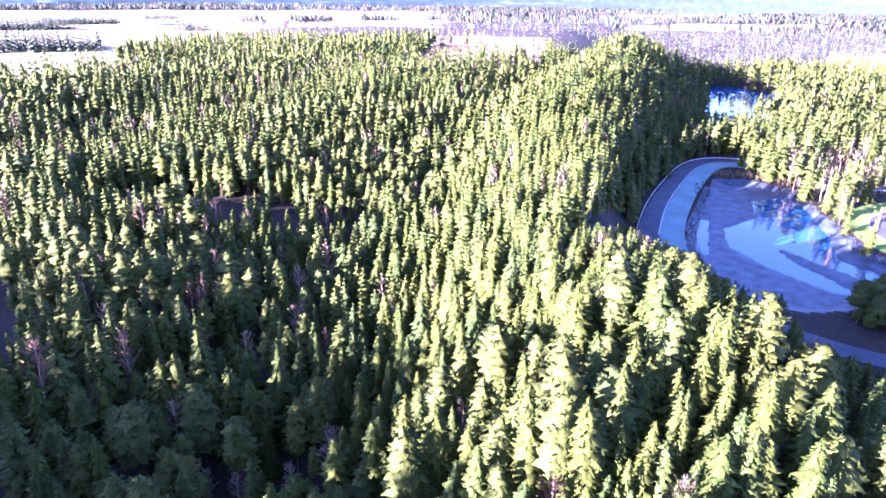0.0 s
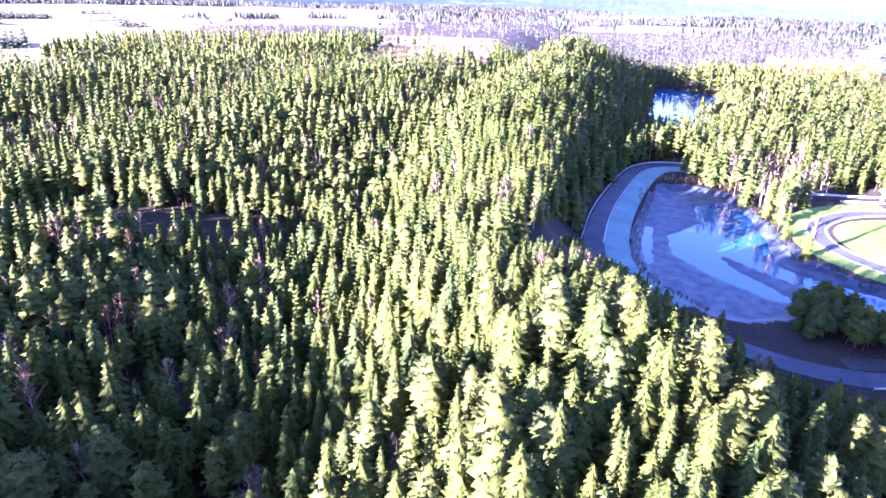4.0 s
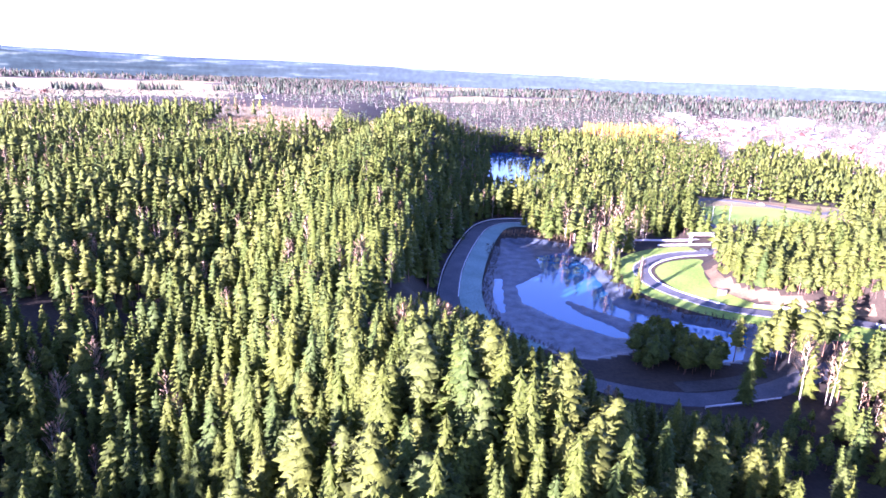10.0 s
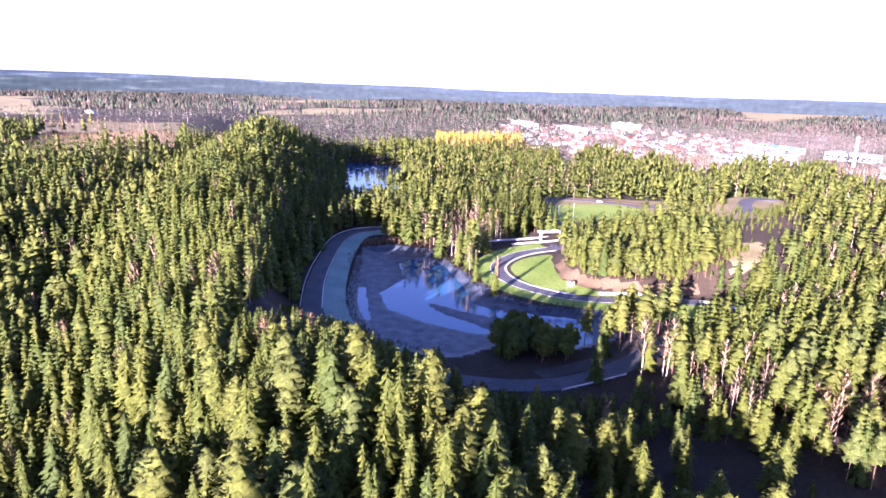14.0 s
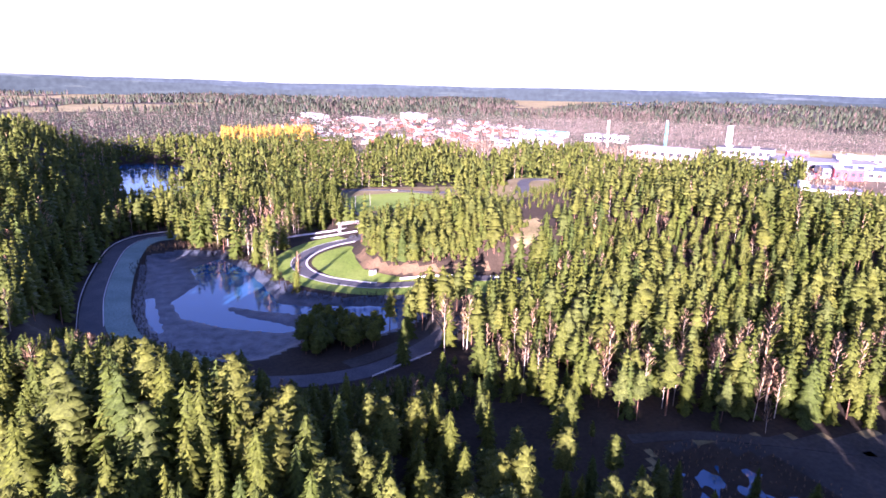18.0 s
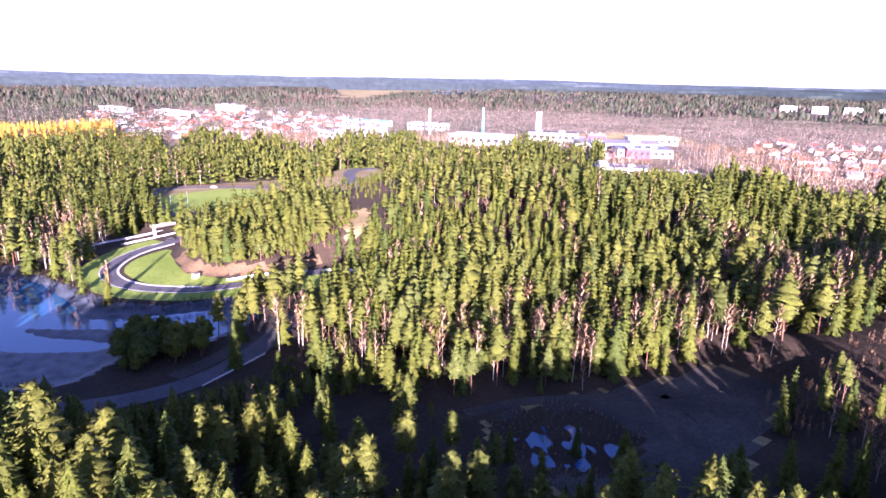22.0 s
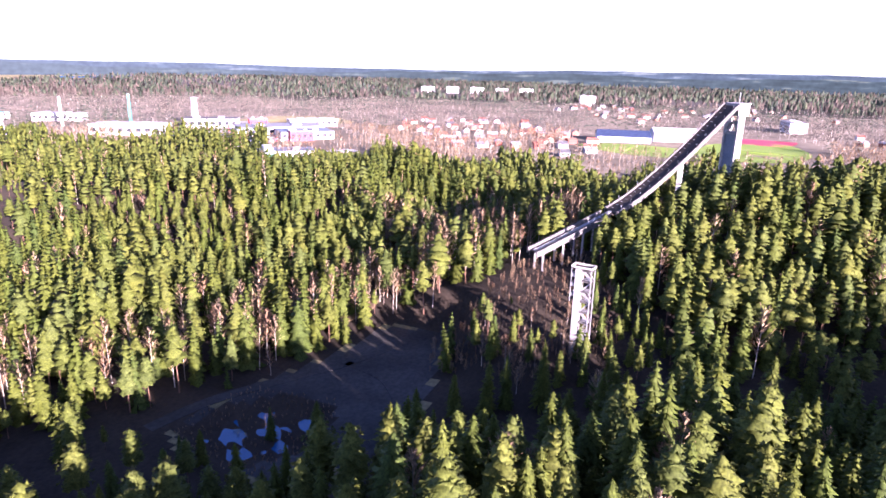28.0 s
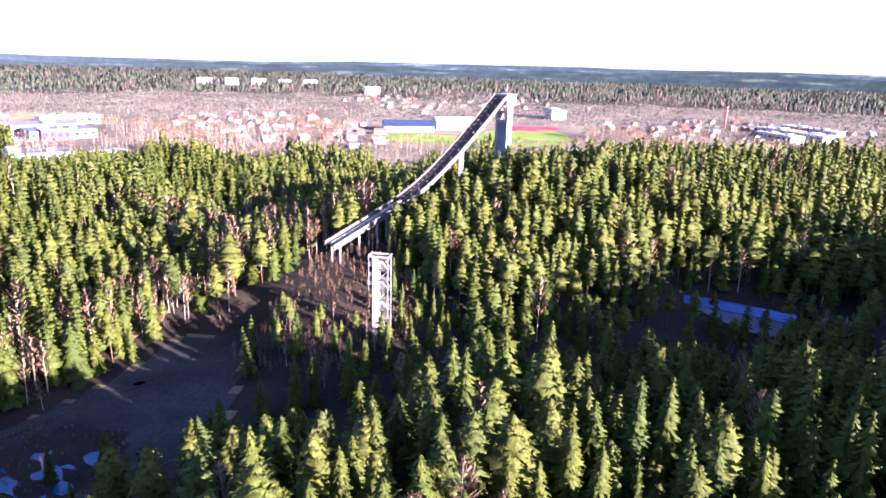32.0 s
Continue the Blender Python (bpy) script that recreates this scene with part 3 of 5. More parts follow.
def pine_shape(rng, tiers, teeth, clumps, trunk=True, tufts=0, size=0.042):
    """A pine one unit high: bare stem under a rounded crown of many small needle tufts."""
    out = [[], [], []]
    base = rng.uniform(0.26, 0.46)
    bulge = rng.uniform(0.145, 0.20)

    def girth(f):
        return bulge * math.sin(math.pi * min(0.97, 0.26 + 0.70 * f)) ** 0.75
    for w in range(tiers):
        f = (w + 0.5) / tiers
        z = base + (0.97 - base) * f
        r = girth(f) * rng.uniform(0.72, 0.98)
        n = max(4, int(teeth * (1.15 - 0.5 * f)))
        step = (0.97 - base) / tiers
        ox, oy = rng.uniform(-0.2, 0.2) * r, rng.uniform(-0.2, 0.2) * r
        i = len(out[0])
        a0 = rng.uniform(0, 6.28)
        out[0].append(np.array([ox * 0.6, oy * 0.6, z + step * 0.95]))
        for k in range(2 * n):
            a = a0 + math.pi * k / n + rng.uniform(-0.6, 0.6) / n
            rr = r * (rng.uniform(0.9, 1.15) if k % 2 == 0 else rng.uniform(0.62, 0.82))
            out[0].append(np.array([ox + rr * math.cos(a), oy + rr * math.sin(a), z + step * rng.uniform(-0.55, 0.25)]))
        for k in range(2 * n):
            out[1].append((i, i + 1 + k, i + 1 + (k + 1) % (2 * n)))
            out[2].append(0)
    for c in range(clumps):
        f = (c + rng.random()) / clumps
        r = girth(f) * rng.uniform(0.6, 1.0)
        a = c * 2.4 + rng.uniform(-0.6, 0.6)
        o = np.array((r * math.cos(a), r * math.sin(a), base + (0.97 - base) * f))
        s = size * rng.uniform(0.7, 1.25)
        for _ in range(tufts):
            d = np.array((math.cos(a) * 0.6 + rng.gauss(0, 0.8), math.sin(a) * 0.6 + rng.gauss(0, 0.8), rng.gauss(0.25, 0.55)))
            d /= np.linalg.norm(d)
            kite(out, o - d * s * 0.2, o + d * s * rng.uniform(0.8, 1.3), s * 0.42, s * 0.1)
    if trunk:
        stem(out, 0.011, 0.92, 1, 4)
    return [np.array(out[0]), np.array(out[1]), np.array(out[2])]


def spike_shape(rng, sides=4, r=0.2):
    """The plainest far tree: a ragged spire."""
    out = [[], [], []]
    stem(out, r, 1.0, 0, sides, 0.05)
    v = np.array(out[0])
    v[:-1, :2] *= np.array([[rng.uniform(0.7, 1.3)] for _ in range(sides)])
    v[:-1, 2] += np.array([rng.uniform(-0.05, 0.2) for _ in range(sides)])
    return [v, np.array(out[1]), np.array(out[2])]


def birch_shape(rng, twigs, trunk=True, fine=1.0, sub=2):
    """A bare birch one unit high: pale stem and thin rising twigs."""
    out = [[], [], []]
    for k in range(twigs):
        f = (k + rng.random()) / twigs
        z = 0.30 + 0.62 * f
        a = k * 2.4 + rng.uniform(-0.6, 0.6)
        r = (0.12 * math.sin(math.pi * min(1.0, 0.25 + 0.72 * f)) + 0.015) * rng.uniform(0.6, 1.15)
        rise = rng.uniform(0.7, 1.6) * r
        kite(out, (0, 0, z - 0.02), (r * math.cos(a), r * math.sin(a), min(1.02, z + rise)), 0.010 * fine * rng.uniform(0.6, 1.5), 0.0)
        for _ in range(sub):
            g = rng.uniform(0.3, 0.8)
            a2 = a + rng.uniform(-1.0, 1.0)
            root = (g * r * math.cos(a), g * r * math.sin(a), z + g * rise * 0.9)
            kite(out, root, (root[0] + 0.5 * r * math.cos(a2), root[1] + 0.5 * r * math.sin(a2), root[2] + r * rng.uniform(0.1, 0.8)), 0.007 * fine, 0.0)
    if trunk:
        stem(out, 0.008, 0.97, 1, 4)
    return [np.array(out[0]), np.array(out[1]), np.array(out[2])]


def outwards(v, seed=3):
    """Soft normals for needles and twigs: away from the stem and a little up."""
    r = np.random.default_rng(seed)
    n = np.stack([v[:, 0], v[:, 1], 0.0 * v[:, 2]], -1)
    n /= np.linalg.norm(n, axis=1)[:, None] + 0.02
    n[:, 2] = 0.28 + 0.8 * np.clip(v[:, 2] - 0.8, 0, 1)
    n += r.normal(0, 0.26, n.shape)
    return n / np.linalg.norm(n, axis=1)[:, None]


def woods(name, shapes, places, materials, label, seed):
    """Many trees in one mesh. places: rows of x, y, z, height, girth."""
    rng = np.random.default_rng(seed)
    places = np.asarray(places, float)
    if not len(places):
        return None
    pick = rng.integers(0, len(shapes), len(places))
    V, F, S, Tn, Nn = [], [], [], [], []
    base = 0
    for s, (v, f, m) in enumerate(shapes):
        q = places[pick == s]
        if not len(q):
            continue
        a = rng.uniform(0, 6.283, len(q))
        c, sn = np.cos(a)[:, None], np.sin(a)[:, None]
        h, g = q[:, 3:4], (q[:, 3] * q[:, 4])[:, None]
        lx, ly = rng.normal(0, 0.02, (len(q), 1)), rng.normal(0, 0.02, (len(q), 1))
        X = q[:, 0:1] + (v[:, 0] * c - v[:, 1] * sn) * g + v[:, 2] * h * lx
        Y = q[:, 1:2] + (v[:, 0] * sn + v[:, 1] * c) * g + v[:, 2] * h * ly
        Z = q[:, 2:3] + v[:, 2] * h
        n = outwards(v, s)
        Nn.append(np.stack([n[:, 0] * c - n[:, 1] * sn, n[:, 0] * sn + n[:, 1] * c, n[:, 2] + 0 * c], -1).reshape(-1, 3))
        V.append(np.stack([X, Y, Z], -1).reshape(-1, 3))
        off = base + np.arange(len(q))[:, None, None] * len(v)
        F.append((f[None] + off).reshape(-1, 3))
        S.append(np.tile(m, len(q)))
        Tn.append(np.repeat(rng.random(len(q)), len(v)))
        base += len(q) * len(v)
    me = mesh_from(name, np.concatenate(V), np.concatenate(F), materials, np.concatenate(S), np.concatenate(Tn), np.concatenate(Nn))
    return tagged(new(name, me), label, "forest", kind="stuff")


rng = random.Random(5)
nrng = np.random.default_rng(11)
SPRUCE_T = [spruce_shape(rng, 30, 11, 0.185, twigs=1.1) for _ in range(7)]
SPRUCE_N = [spruce_shape(rng, 20, 9, 0.185, twigs=0.4) for _ in range(6)]
SPRUCE_L = [spruce_shape(rng, 14, 6, 0.19) for _ in range(6)]
SPRUCE_M = [spruce_shape(rng, 9, 4, 0.195) for _ in range(6)]
SPRUCE_F = [spruce_shape(rng, 4, 4, 0.20, False) for _ in range(5)]
PINE_T = [pine_shape(rng, 11, 9, 46, True, 9, 0.036) for _ in range(7)]
PINE_N = [pine_shape(rng, 9, 8, 32, True, 6, 0.042) for _ in range(6)]
PINE_L = [pine_shape(rng, 8, 7, 16, True, 4, 0.05) for _ in range(6)]
PINE_M = [pine_shape(rng, 6, 5, 6, True, 2, 0.06) for _ in range(6)]
PINE_F = [pine_shape(rng, 3, 4, 1, False, 2, 0.06) for _ in range(5)]
BIRCH_T = [birch_shape(rng, 56, sub=4, fine=1.5) for _ in range(4)]
BIRCH_N = [birch_shape(rng, 36, sub=3, fine=1.9) for _ in range(5)]
BIRCH_M = [birch_shape(rng, 18, fine=2.4) for _ in range(5)]
BIRCH_F = [birch_shape(rng, 8, fine=5.0, sub=1) for _ in range(5)]

SPORTS = [(622, 140), (628, -60), (690, -108), (860, -110), (850, 110), (720, 150)]
ROAD_LINE = [(*p, 0) for p in spline(ROAD, 8)]
INRUN = [(204, 45, 0), (266, -10, 0)]
LANDING = [(204, 45, 0), (166, 72, 0)]
SPARSE = [MEADOW, [(164, 30), (176, 62), (206, 52), (214, 36), (198, 22)], [(44, 92), (58, 140), (92, 128), (104, 108), (80, 84), (62, 76)], [(82, 80), (84, 114), (110, 112), (150, 95), (180, 88), (182, 62), (150, 46), (120, 46), (96, 60)],
          [(196, -62), (212, -66), (224, -100), (216, -114), (198, -98)],
          [(-240, 120), (-230, 165), (-140, 208), (-125, 190), (-180, 148)]]
SIGHT_WOOD = [(-40, 118), (-44, 226), (-28, 240), (-8, 214), (20, 196), (62, 190), (78, 160), (60, 104), (20, 100)]
HOLLOW = [(104, 108), (140, 74), (152, 48), (146, 18), (166, -18), (192, -42), (232, -112), (222, -150), (190, -122), (164, -72), (140, -30), (120, 0), (92, 40), (80, 84)]
BARE_SLOPE = [(16, 160), (14, 186), (34, 196), (60, 194), (68, 172), (56, 158)]
LOW = [[(138, 0), (134, 30), (150, 44), (176, 62), (206, 52), (213, 36), (200, 16), (170, -4)], [(-34, -20), (-38, 60), (30, 74), (40, 20), (20, -20)], [(92, 322), (96, 380), (172, 394), (186, 345), (158, 300), (120, 300)], [(-48, 388), (0, 388), (8, 480), (-40, 470)], [(78, 300), (78, 262), (125, 250), (150, 300)],
       [(-26, 124), (-24, 190), (14, 178), (16, 142), (50, 138), (66, 160), (72, 130), (40, 104), (0, 110)],
       [(122, 274), (168, 249), (250, 344), (222, 372), (205, 340), (180, 385)],
       [(165, 215), (300, 385), (360, 440), (500, 300), (470, 250), (220, 130)]]


def open_ground(x, y):
    """How far a place lies from roads, lawns, water and clearings (negative: on them)."""
    d = -inside(x, y, BASIN)
    for poly in (LAKE, UPPER, OUTRUN):
        d = np.minimum(d, -inside(x, y, poly))
    d = np.minimum(d, along(x, y, ROAD_LINE)[0] - 5)
    d = np.minimum(d, -inside(x, y, [(-22, 355), (-34, 330), (-34, 240), (-26, 205), (-8, 198), (-10, 300), (-5, 350)]))
    d = np.minimum(d, -inside(x, y, [(112, 210), (82, 212), (64, 220), (46, 238), (36, 258), (34, 286), (44, 314), (60, 350), (92, 355), (90, 325), (78, 308), (74, 266), (90, 250), (132, 246), (140, 226)]))
    d = np.minimum(d, -inside(x, y, BARE_SLOPE))
    d = np.minimum(d, -inside(x, y, PAD))
    d = np.minimum(d, -inside(x, y, BLUFF))
    d = np.minimum(d, along(x, y, LANDING)[0] - 8)
    return np.minimum(d, along(x, y, INRUN)[0] - 3.0)


def scatter(r0, r1, a0, a1, gap, jitter=0.42):
    """Uneven places in a ring of the plan: distances r0 to r1, bearings a0 to a1."""
    xs = np.arange(-r1, r1, gap)
    x, y = np.meshgrid(xs, xs)
    x, y = x.ravel() + nrng.uniform(-jitter, jitter, x.size) * gap, y.ravel() + nrng.uniform(-jitter, jitter, x.size) * gap
    d, a = np.hypot(x, y), np.degrees(np.arctan2(x, y))
    k = (d >= r0) & (d < r1) & (a >= a0) & (a <= a1)
    return x[k], y[k]


def kinds(x, y):
    """0 spruce, 1 pine, 2 birch, 3 larch, -1 nothing."""
    d, a = np.hypot(x, y), np.degrees(np.arctan2(x, y))
    u = nrng.random(x.shape)
    pine = np.clip(1.2 * patches(x, y, 31, 0.7) - 0.32 + 0.28 * (a > 14), 0.06, 0.75)
    k = np.where(u < pine, 1, 0)
    birch = 0.05 + 0.10 * (patches(x, y, 22, 2.1) > 0.72)
    edge = inside(x, y, [(60, 175), (95, 132), (125, 106), (160, 96), (190, 92), (200, 110), (160, 125), (110, 150), (80, 180)]) > 0
    birch = np.where(edge, 0.55, birch)
    birch = np.where(inside(x, y, [(178, 90), (250, 130), (330, 110), (290, 50), (235, 30), (205, 50)]) > 0, 0.5, birch)
    birch = np.where(inside(x, y, [(28, 290), (60, 352), (40, 385), (10, 345)]) > 0, 0.7, birch)
    birch = np.where(inside(x, y, [(140, 40), (190, 62), (205, 40), (175, 15), (150, 20)]) > 0, 0.4, birch)
    k = np.where(nrng.random(x.shape) < birch, 2, k)
    k = np.where((inside(x, y, YOUNG) > 0) | ((inside(x, y, TALLBIRCH) > 0) & (nrng.random(x.shape) < 0.8)), 2, k)
    k = np.where((a > 2) & (a < 9) & (d > 800) & (d < 900), 3, k)
    return k


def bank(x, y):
    """How far out the camera's view of the ground must be clear, by bearing: treetops stop below it."""
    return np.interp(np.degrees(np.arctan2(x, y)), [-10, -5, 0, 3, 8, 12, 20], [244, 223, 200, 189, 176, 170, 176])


def planted(x, y, spare=0.0):
    ok = open_ground(x, y) > spare + 1.0
    for poly in SPARSE:
        ok &= (inside(x, y, poly) < 0) | (nrng.random(x.shape) < 0.30)
    ok &= (inside(x, y, HOLLOW) < 0) | (nrng.random(x.shape) < 0.32)
    ok &= (inside(x, y, SIGHT_WOOD) < 0) | (85 * (1 - np.hypot(x, y) / bank(x, y)) - height(x, y) > 4)
    return x[ok], y[ok]


def rows_for(x, y, lo, hi):
    z = height(x, y)
    h = nrng.uniform(lo, hi, x.shape) * (0.80 + 0.3 * patches(x, y, 19, 1.3)) * np.where(nrng.random(x.shape) < 0.18, 0.65, 1.0)
    h = np.where(inside(x, y, YOUNG) > 0, h * 0.42, h)
    for poly, f in zip(LOW, (0.55, 0.75, 0.4, 0.7, 0.8, 0.95, 0.38, 0.8)):
        h = np.where(inside(x, y, poly) > 0, h * f, h)
    for poly in SPARSE:
        h = np.where(inside(x, y, poly) > 0, h * 0.75, h)
    h = np.where(inside(x, y, HOLLOW) > 0, h * 0.8, h)
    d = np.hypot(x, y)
    # treetops cut to the sightline from 85 m above the origin
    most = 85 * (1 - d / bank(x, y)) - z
    h = np.where(inside(x, y, SIGHT_WOOD) > 0, np.minimum(h, most * nrng.uniform(0.8, 1.0, x.shape)), h)
    return np.stack([x, y, z - 0.2, h, nrng.uniform(0.92, 1.28, x.shape)], -1)


def plant(x, y, lo, hi, shapes, tag, seed):
    k = kinds(x, y)
    p = rows_for(x, y, lo, hi)
    woods("spruce_forest", shapes[0], p[k == 0], [M_SPRUCE, M_BARK], f"{tag} of dark green spruces", seed)
    woods("pine_forest", shapes[1], p[k == 1], [M_PINE, M_BARK], f"{tag} of rounded pines with bare trunks", seed + 1)
    woods("birch_forest", shapes[2], p[k == 2], [M_TWIG, M_BIRCH], f"{tag} of leafless birches with pale trunks", seed + 2)
    woods("larch_forest", shapes[0], p[k == 3], [M_LARCH, M_BARK], "stand of golden autumn larches", seed + 3)


# ---- single trees near the camera's path ----
def tree_kind(name, shapes, materials, label):
    made = []
    for v, f, m in shapes:
        ob = tagged(new(name), label, "tree", name.replace("_tree", "") + " trees on the slopes")
        for part_name, s, mat in (("crown", 0, materials[0]), ("trunk", 1, materials[1])):
            used = f[m == s]
            ids = np.unique(used)
            back = np.zeros(len(v), int)
            back[ids] = np.arange(len(ids))
            me = mesh_from(part_name, v[ids], back[used], [mat], outward=outwards(v)[ids])
            ch = new(part_name, me)
            ch.parent = ob
        made.append(ob)
    return made


PROTO = {0: tree_kind("spruce_tree", SPRUCE_T, (M_SPRUCE, M_BARK), "tall dark green spruce with drooping branches on the slope"),
         1: tree_kind("pine_tree", PINE_T, (M_PINE, M_BARK), "grey-green pine with rounded crown and bare reddish trunk"),
         2: tree_kind("birch_tree", BIRCH_T, (M_TWIG, M_BIRCH), "leafless birch with pale trunk and reddish twigs")}
USED = {0: 0, 1: 0, 2: 0}


def grow(k, x, y, h, girth, turn, lean=0.0):
    """Stands one tree on the ground; the first ones are the patterns themselves."""
    m = pose(x, y, ground_z(x, y) - 0.25, lean, lean * 0.6, turn) @ Matrix.Diagonal((h * girth, h * girth, h, 1))
    i = USED[k]
    USED[k] += 1
    if i < len(PROTO[k]):
        PROTO[k][i].matrix_world = m
    else:
        copy_thing(PROTO[k][i % len(PROTO[k])], m).scale = (h * girth, h * girth, h)


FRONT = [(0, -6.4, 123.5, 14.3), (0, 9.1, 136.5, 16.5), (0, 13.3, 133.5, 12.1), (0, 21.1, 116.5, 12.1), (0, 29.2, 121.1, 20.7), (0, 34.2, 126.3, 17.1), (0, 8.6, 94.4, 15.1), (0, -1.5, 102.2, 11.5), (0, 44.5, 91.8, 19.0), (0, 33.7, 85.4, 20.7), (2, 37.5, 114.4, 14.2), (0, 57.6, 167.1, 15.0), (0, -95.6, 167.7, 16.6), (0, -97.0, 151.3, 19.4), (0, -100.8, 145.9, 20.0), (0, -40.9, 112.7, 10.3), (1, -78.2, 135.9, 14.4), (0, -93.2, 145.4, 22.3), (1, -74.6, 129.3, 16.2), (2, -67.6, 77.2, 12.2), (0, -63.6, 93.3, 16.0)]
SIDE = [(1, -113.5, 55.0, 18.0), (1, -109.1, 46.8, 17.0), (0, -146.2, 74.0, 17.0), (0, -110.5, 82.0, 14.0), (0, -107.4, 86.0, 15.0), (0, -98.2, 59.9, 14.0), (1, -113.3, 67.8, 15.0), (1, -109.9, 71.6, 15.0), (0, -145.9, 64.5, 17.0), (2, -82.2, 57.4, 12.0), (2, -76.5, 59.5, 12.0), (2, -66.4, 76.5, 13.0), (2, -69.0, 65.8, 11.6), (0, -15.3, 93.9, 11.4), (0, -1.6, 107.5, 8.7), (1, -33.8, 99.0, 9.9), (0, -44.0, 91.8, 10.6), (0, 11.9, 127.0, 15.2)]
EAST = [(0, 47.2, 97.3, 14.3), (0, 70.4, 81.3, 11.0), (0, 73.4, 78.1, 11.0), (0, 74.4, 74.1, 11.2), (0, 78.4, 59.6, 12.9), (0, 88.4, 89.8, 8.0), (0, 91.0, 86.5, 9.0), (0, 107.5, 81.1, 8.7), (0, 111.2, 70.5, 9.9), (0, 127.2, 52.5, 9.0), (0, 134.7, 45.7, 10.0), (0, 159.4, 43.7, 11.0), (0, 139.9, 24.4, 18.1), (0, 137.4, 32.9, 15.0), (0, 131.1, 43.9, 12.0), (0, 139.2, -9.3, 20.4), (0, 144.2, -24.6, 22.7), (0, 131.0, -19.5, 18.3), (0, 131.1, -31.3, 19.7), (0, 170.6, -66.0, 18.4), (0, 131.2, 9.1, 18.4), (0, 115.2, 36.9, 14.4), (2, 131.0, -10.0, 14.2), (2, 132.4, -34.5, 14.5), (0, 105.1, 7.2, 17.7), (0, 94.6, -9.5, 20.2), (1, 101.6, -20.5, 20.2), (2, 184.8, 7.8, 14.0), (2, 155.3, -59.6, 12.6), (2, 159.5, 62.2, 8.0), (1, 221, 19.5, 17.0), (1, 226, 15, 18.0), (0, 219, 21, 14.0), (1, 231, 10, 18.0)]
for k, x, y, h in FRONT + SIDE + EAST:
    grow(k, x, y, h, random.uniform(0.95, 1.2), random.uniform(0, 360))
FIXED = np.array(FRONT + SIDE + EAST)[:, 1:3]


def apart(x, y, gap):
    return np.hypot(x[:, None] - FIXED[:, 0], y[:, None] - FIXED[:, 1]).min(1) > gap


x, y = planted(*scatter(12, 150, -70, 128, 6.0))
ok = apart(x, y, 4.2)
x, y = x[ok], y[ok]
k, p = kinds(x, y), rows_for(x, y, 16, 24)
order = np.argsort(np.hypot(x, y - 20))
single = np.zeros(len(x), bool)
for s, most in ((0, 250), (1, 250), (2, 90)):
    near = [i for i in order if k[i] == s and np.hypot(x[i], y[i]) > 45][:most]
    single[near] = True
    for i in near:
        grow(s, x[i], y[i], p[i, 3], p[i, 4], random.uniform(0, 360), random.gauss(0, 1.5))
rest = ~single
woods("spruce_forest", SPRUCE_N, p[rest & (k == 0)], [M_SPRUCE, M_BARK], "mixed hillside wood of dark green spruces", 21)
woods("pine_forest", PINE_N, p[rest & (k == 1)], [M_PINE, M_BARK], "mixed hillside wood of rounded pines", 22)
woods("birch_forest", BIRCH_N, p[rest & (k == 2)], [M_TWIG, M_BIRCH], "mixed hillside wood of leafless birches", 23)

plant(*planted(*scatter(150, 290, -66, 124, 5.1)), 15, 22, (SPRUCE_L, PINE_L, BIRCH_N), "hillside wood", 26)
plant(*planted(*scatter(290, 460, -66, 124, 5.3)), 15, 22, (SPRUCE_M, PINE_M, BIRCH_M), "hillside wood", 31)
x, y = scatter(460, 760, -66, 124, 6.0)
x, y = x[~in_field(x, y)], y[~in_field(x, y)]
town = in_town(x, y)
plant(*planted(x[~town], y[~town]), 14, 21, (SPRUCE_F, PINE_F, BIRCH_F), "far wood", 41)
x, y = planted(x[town], y[town])
ok = (nrng.random(x.shape) < np.clip(1.5 * patches(x, y, 60, 1.9) + 0.05, 0.25, 0.95)) & (inside(x, y, [(480, 395), (590, 345), (760, 520), (680, 620), (470, 620), (470, 540)]) < 0) & (inside(x, y, SPORTS) < 0)
woods("birch_grove", BIRCH_F, rows_for(x[ok], y[ok], 12, 18), [M_TWIG, M_BIRCH], "leafless birch groves beside the town", 46)
# denser spruces along the near crest
x, y = planted(*scatter(45, 140, -40, 30, 4.2))
ok = (along(x, y, RIDGE_A)[0] < 22) & apart(x, y, 3.5)
woods("crest_spruces", SPRUCE_N, rows_for(x[ok], y[ok], 13, 19), [M_SPRUCE, M_BARK], "close young spruces along the ridge crest", 47)


SHOPS = [(480, 395), (590, 345), (760, 520), (680, 620), (470, 620), (380, 720), (360, 650), (470, 540)]


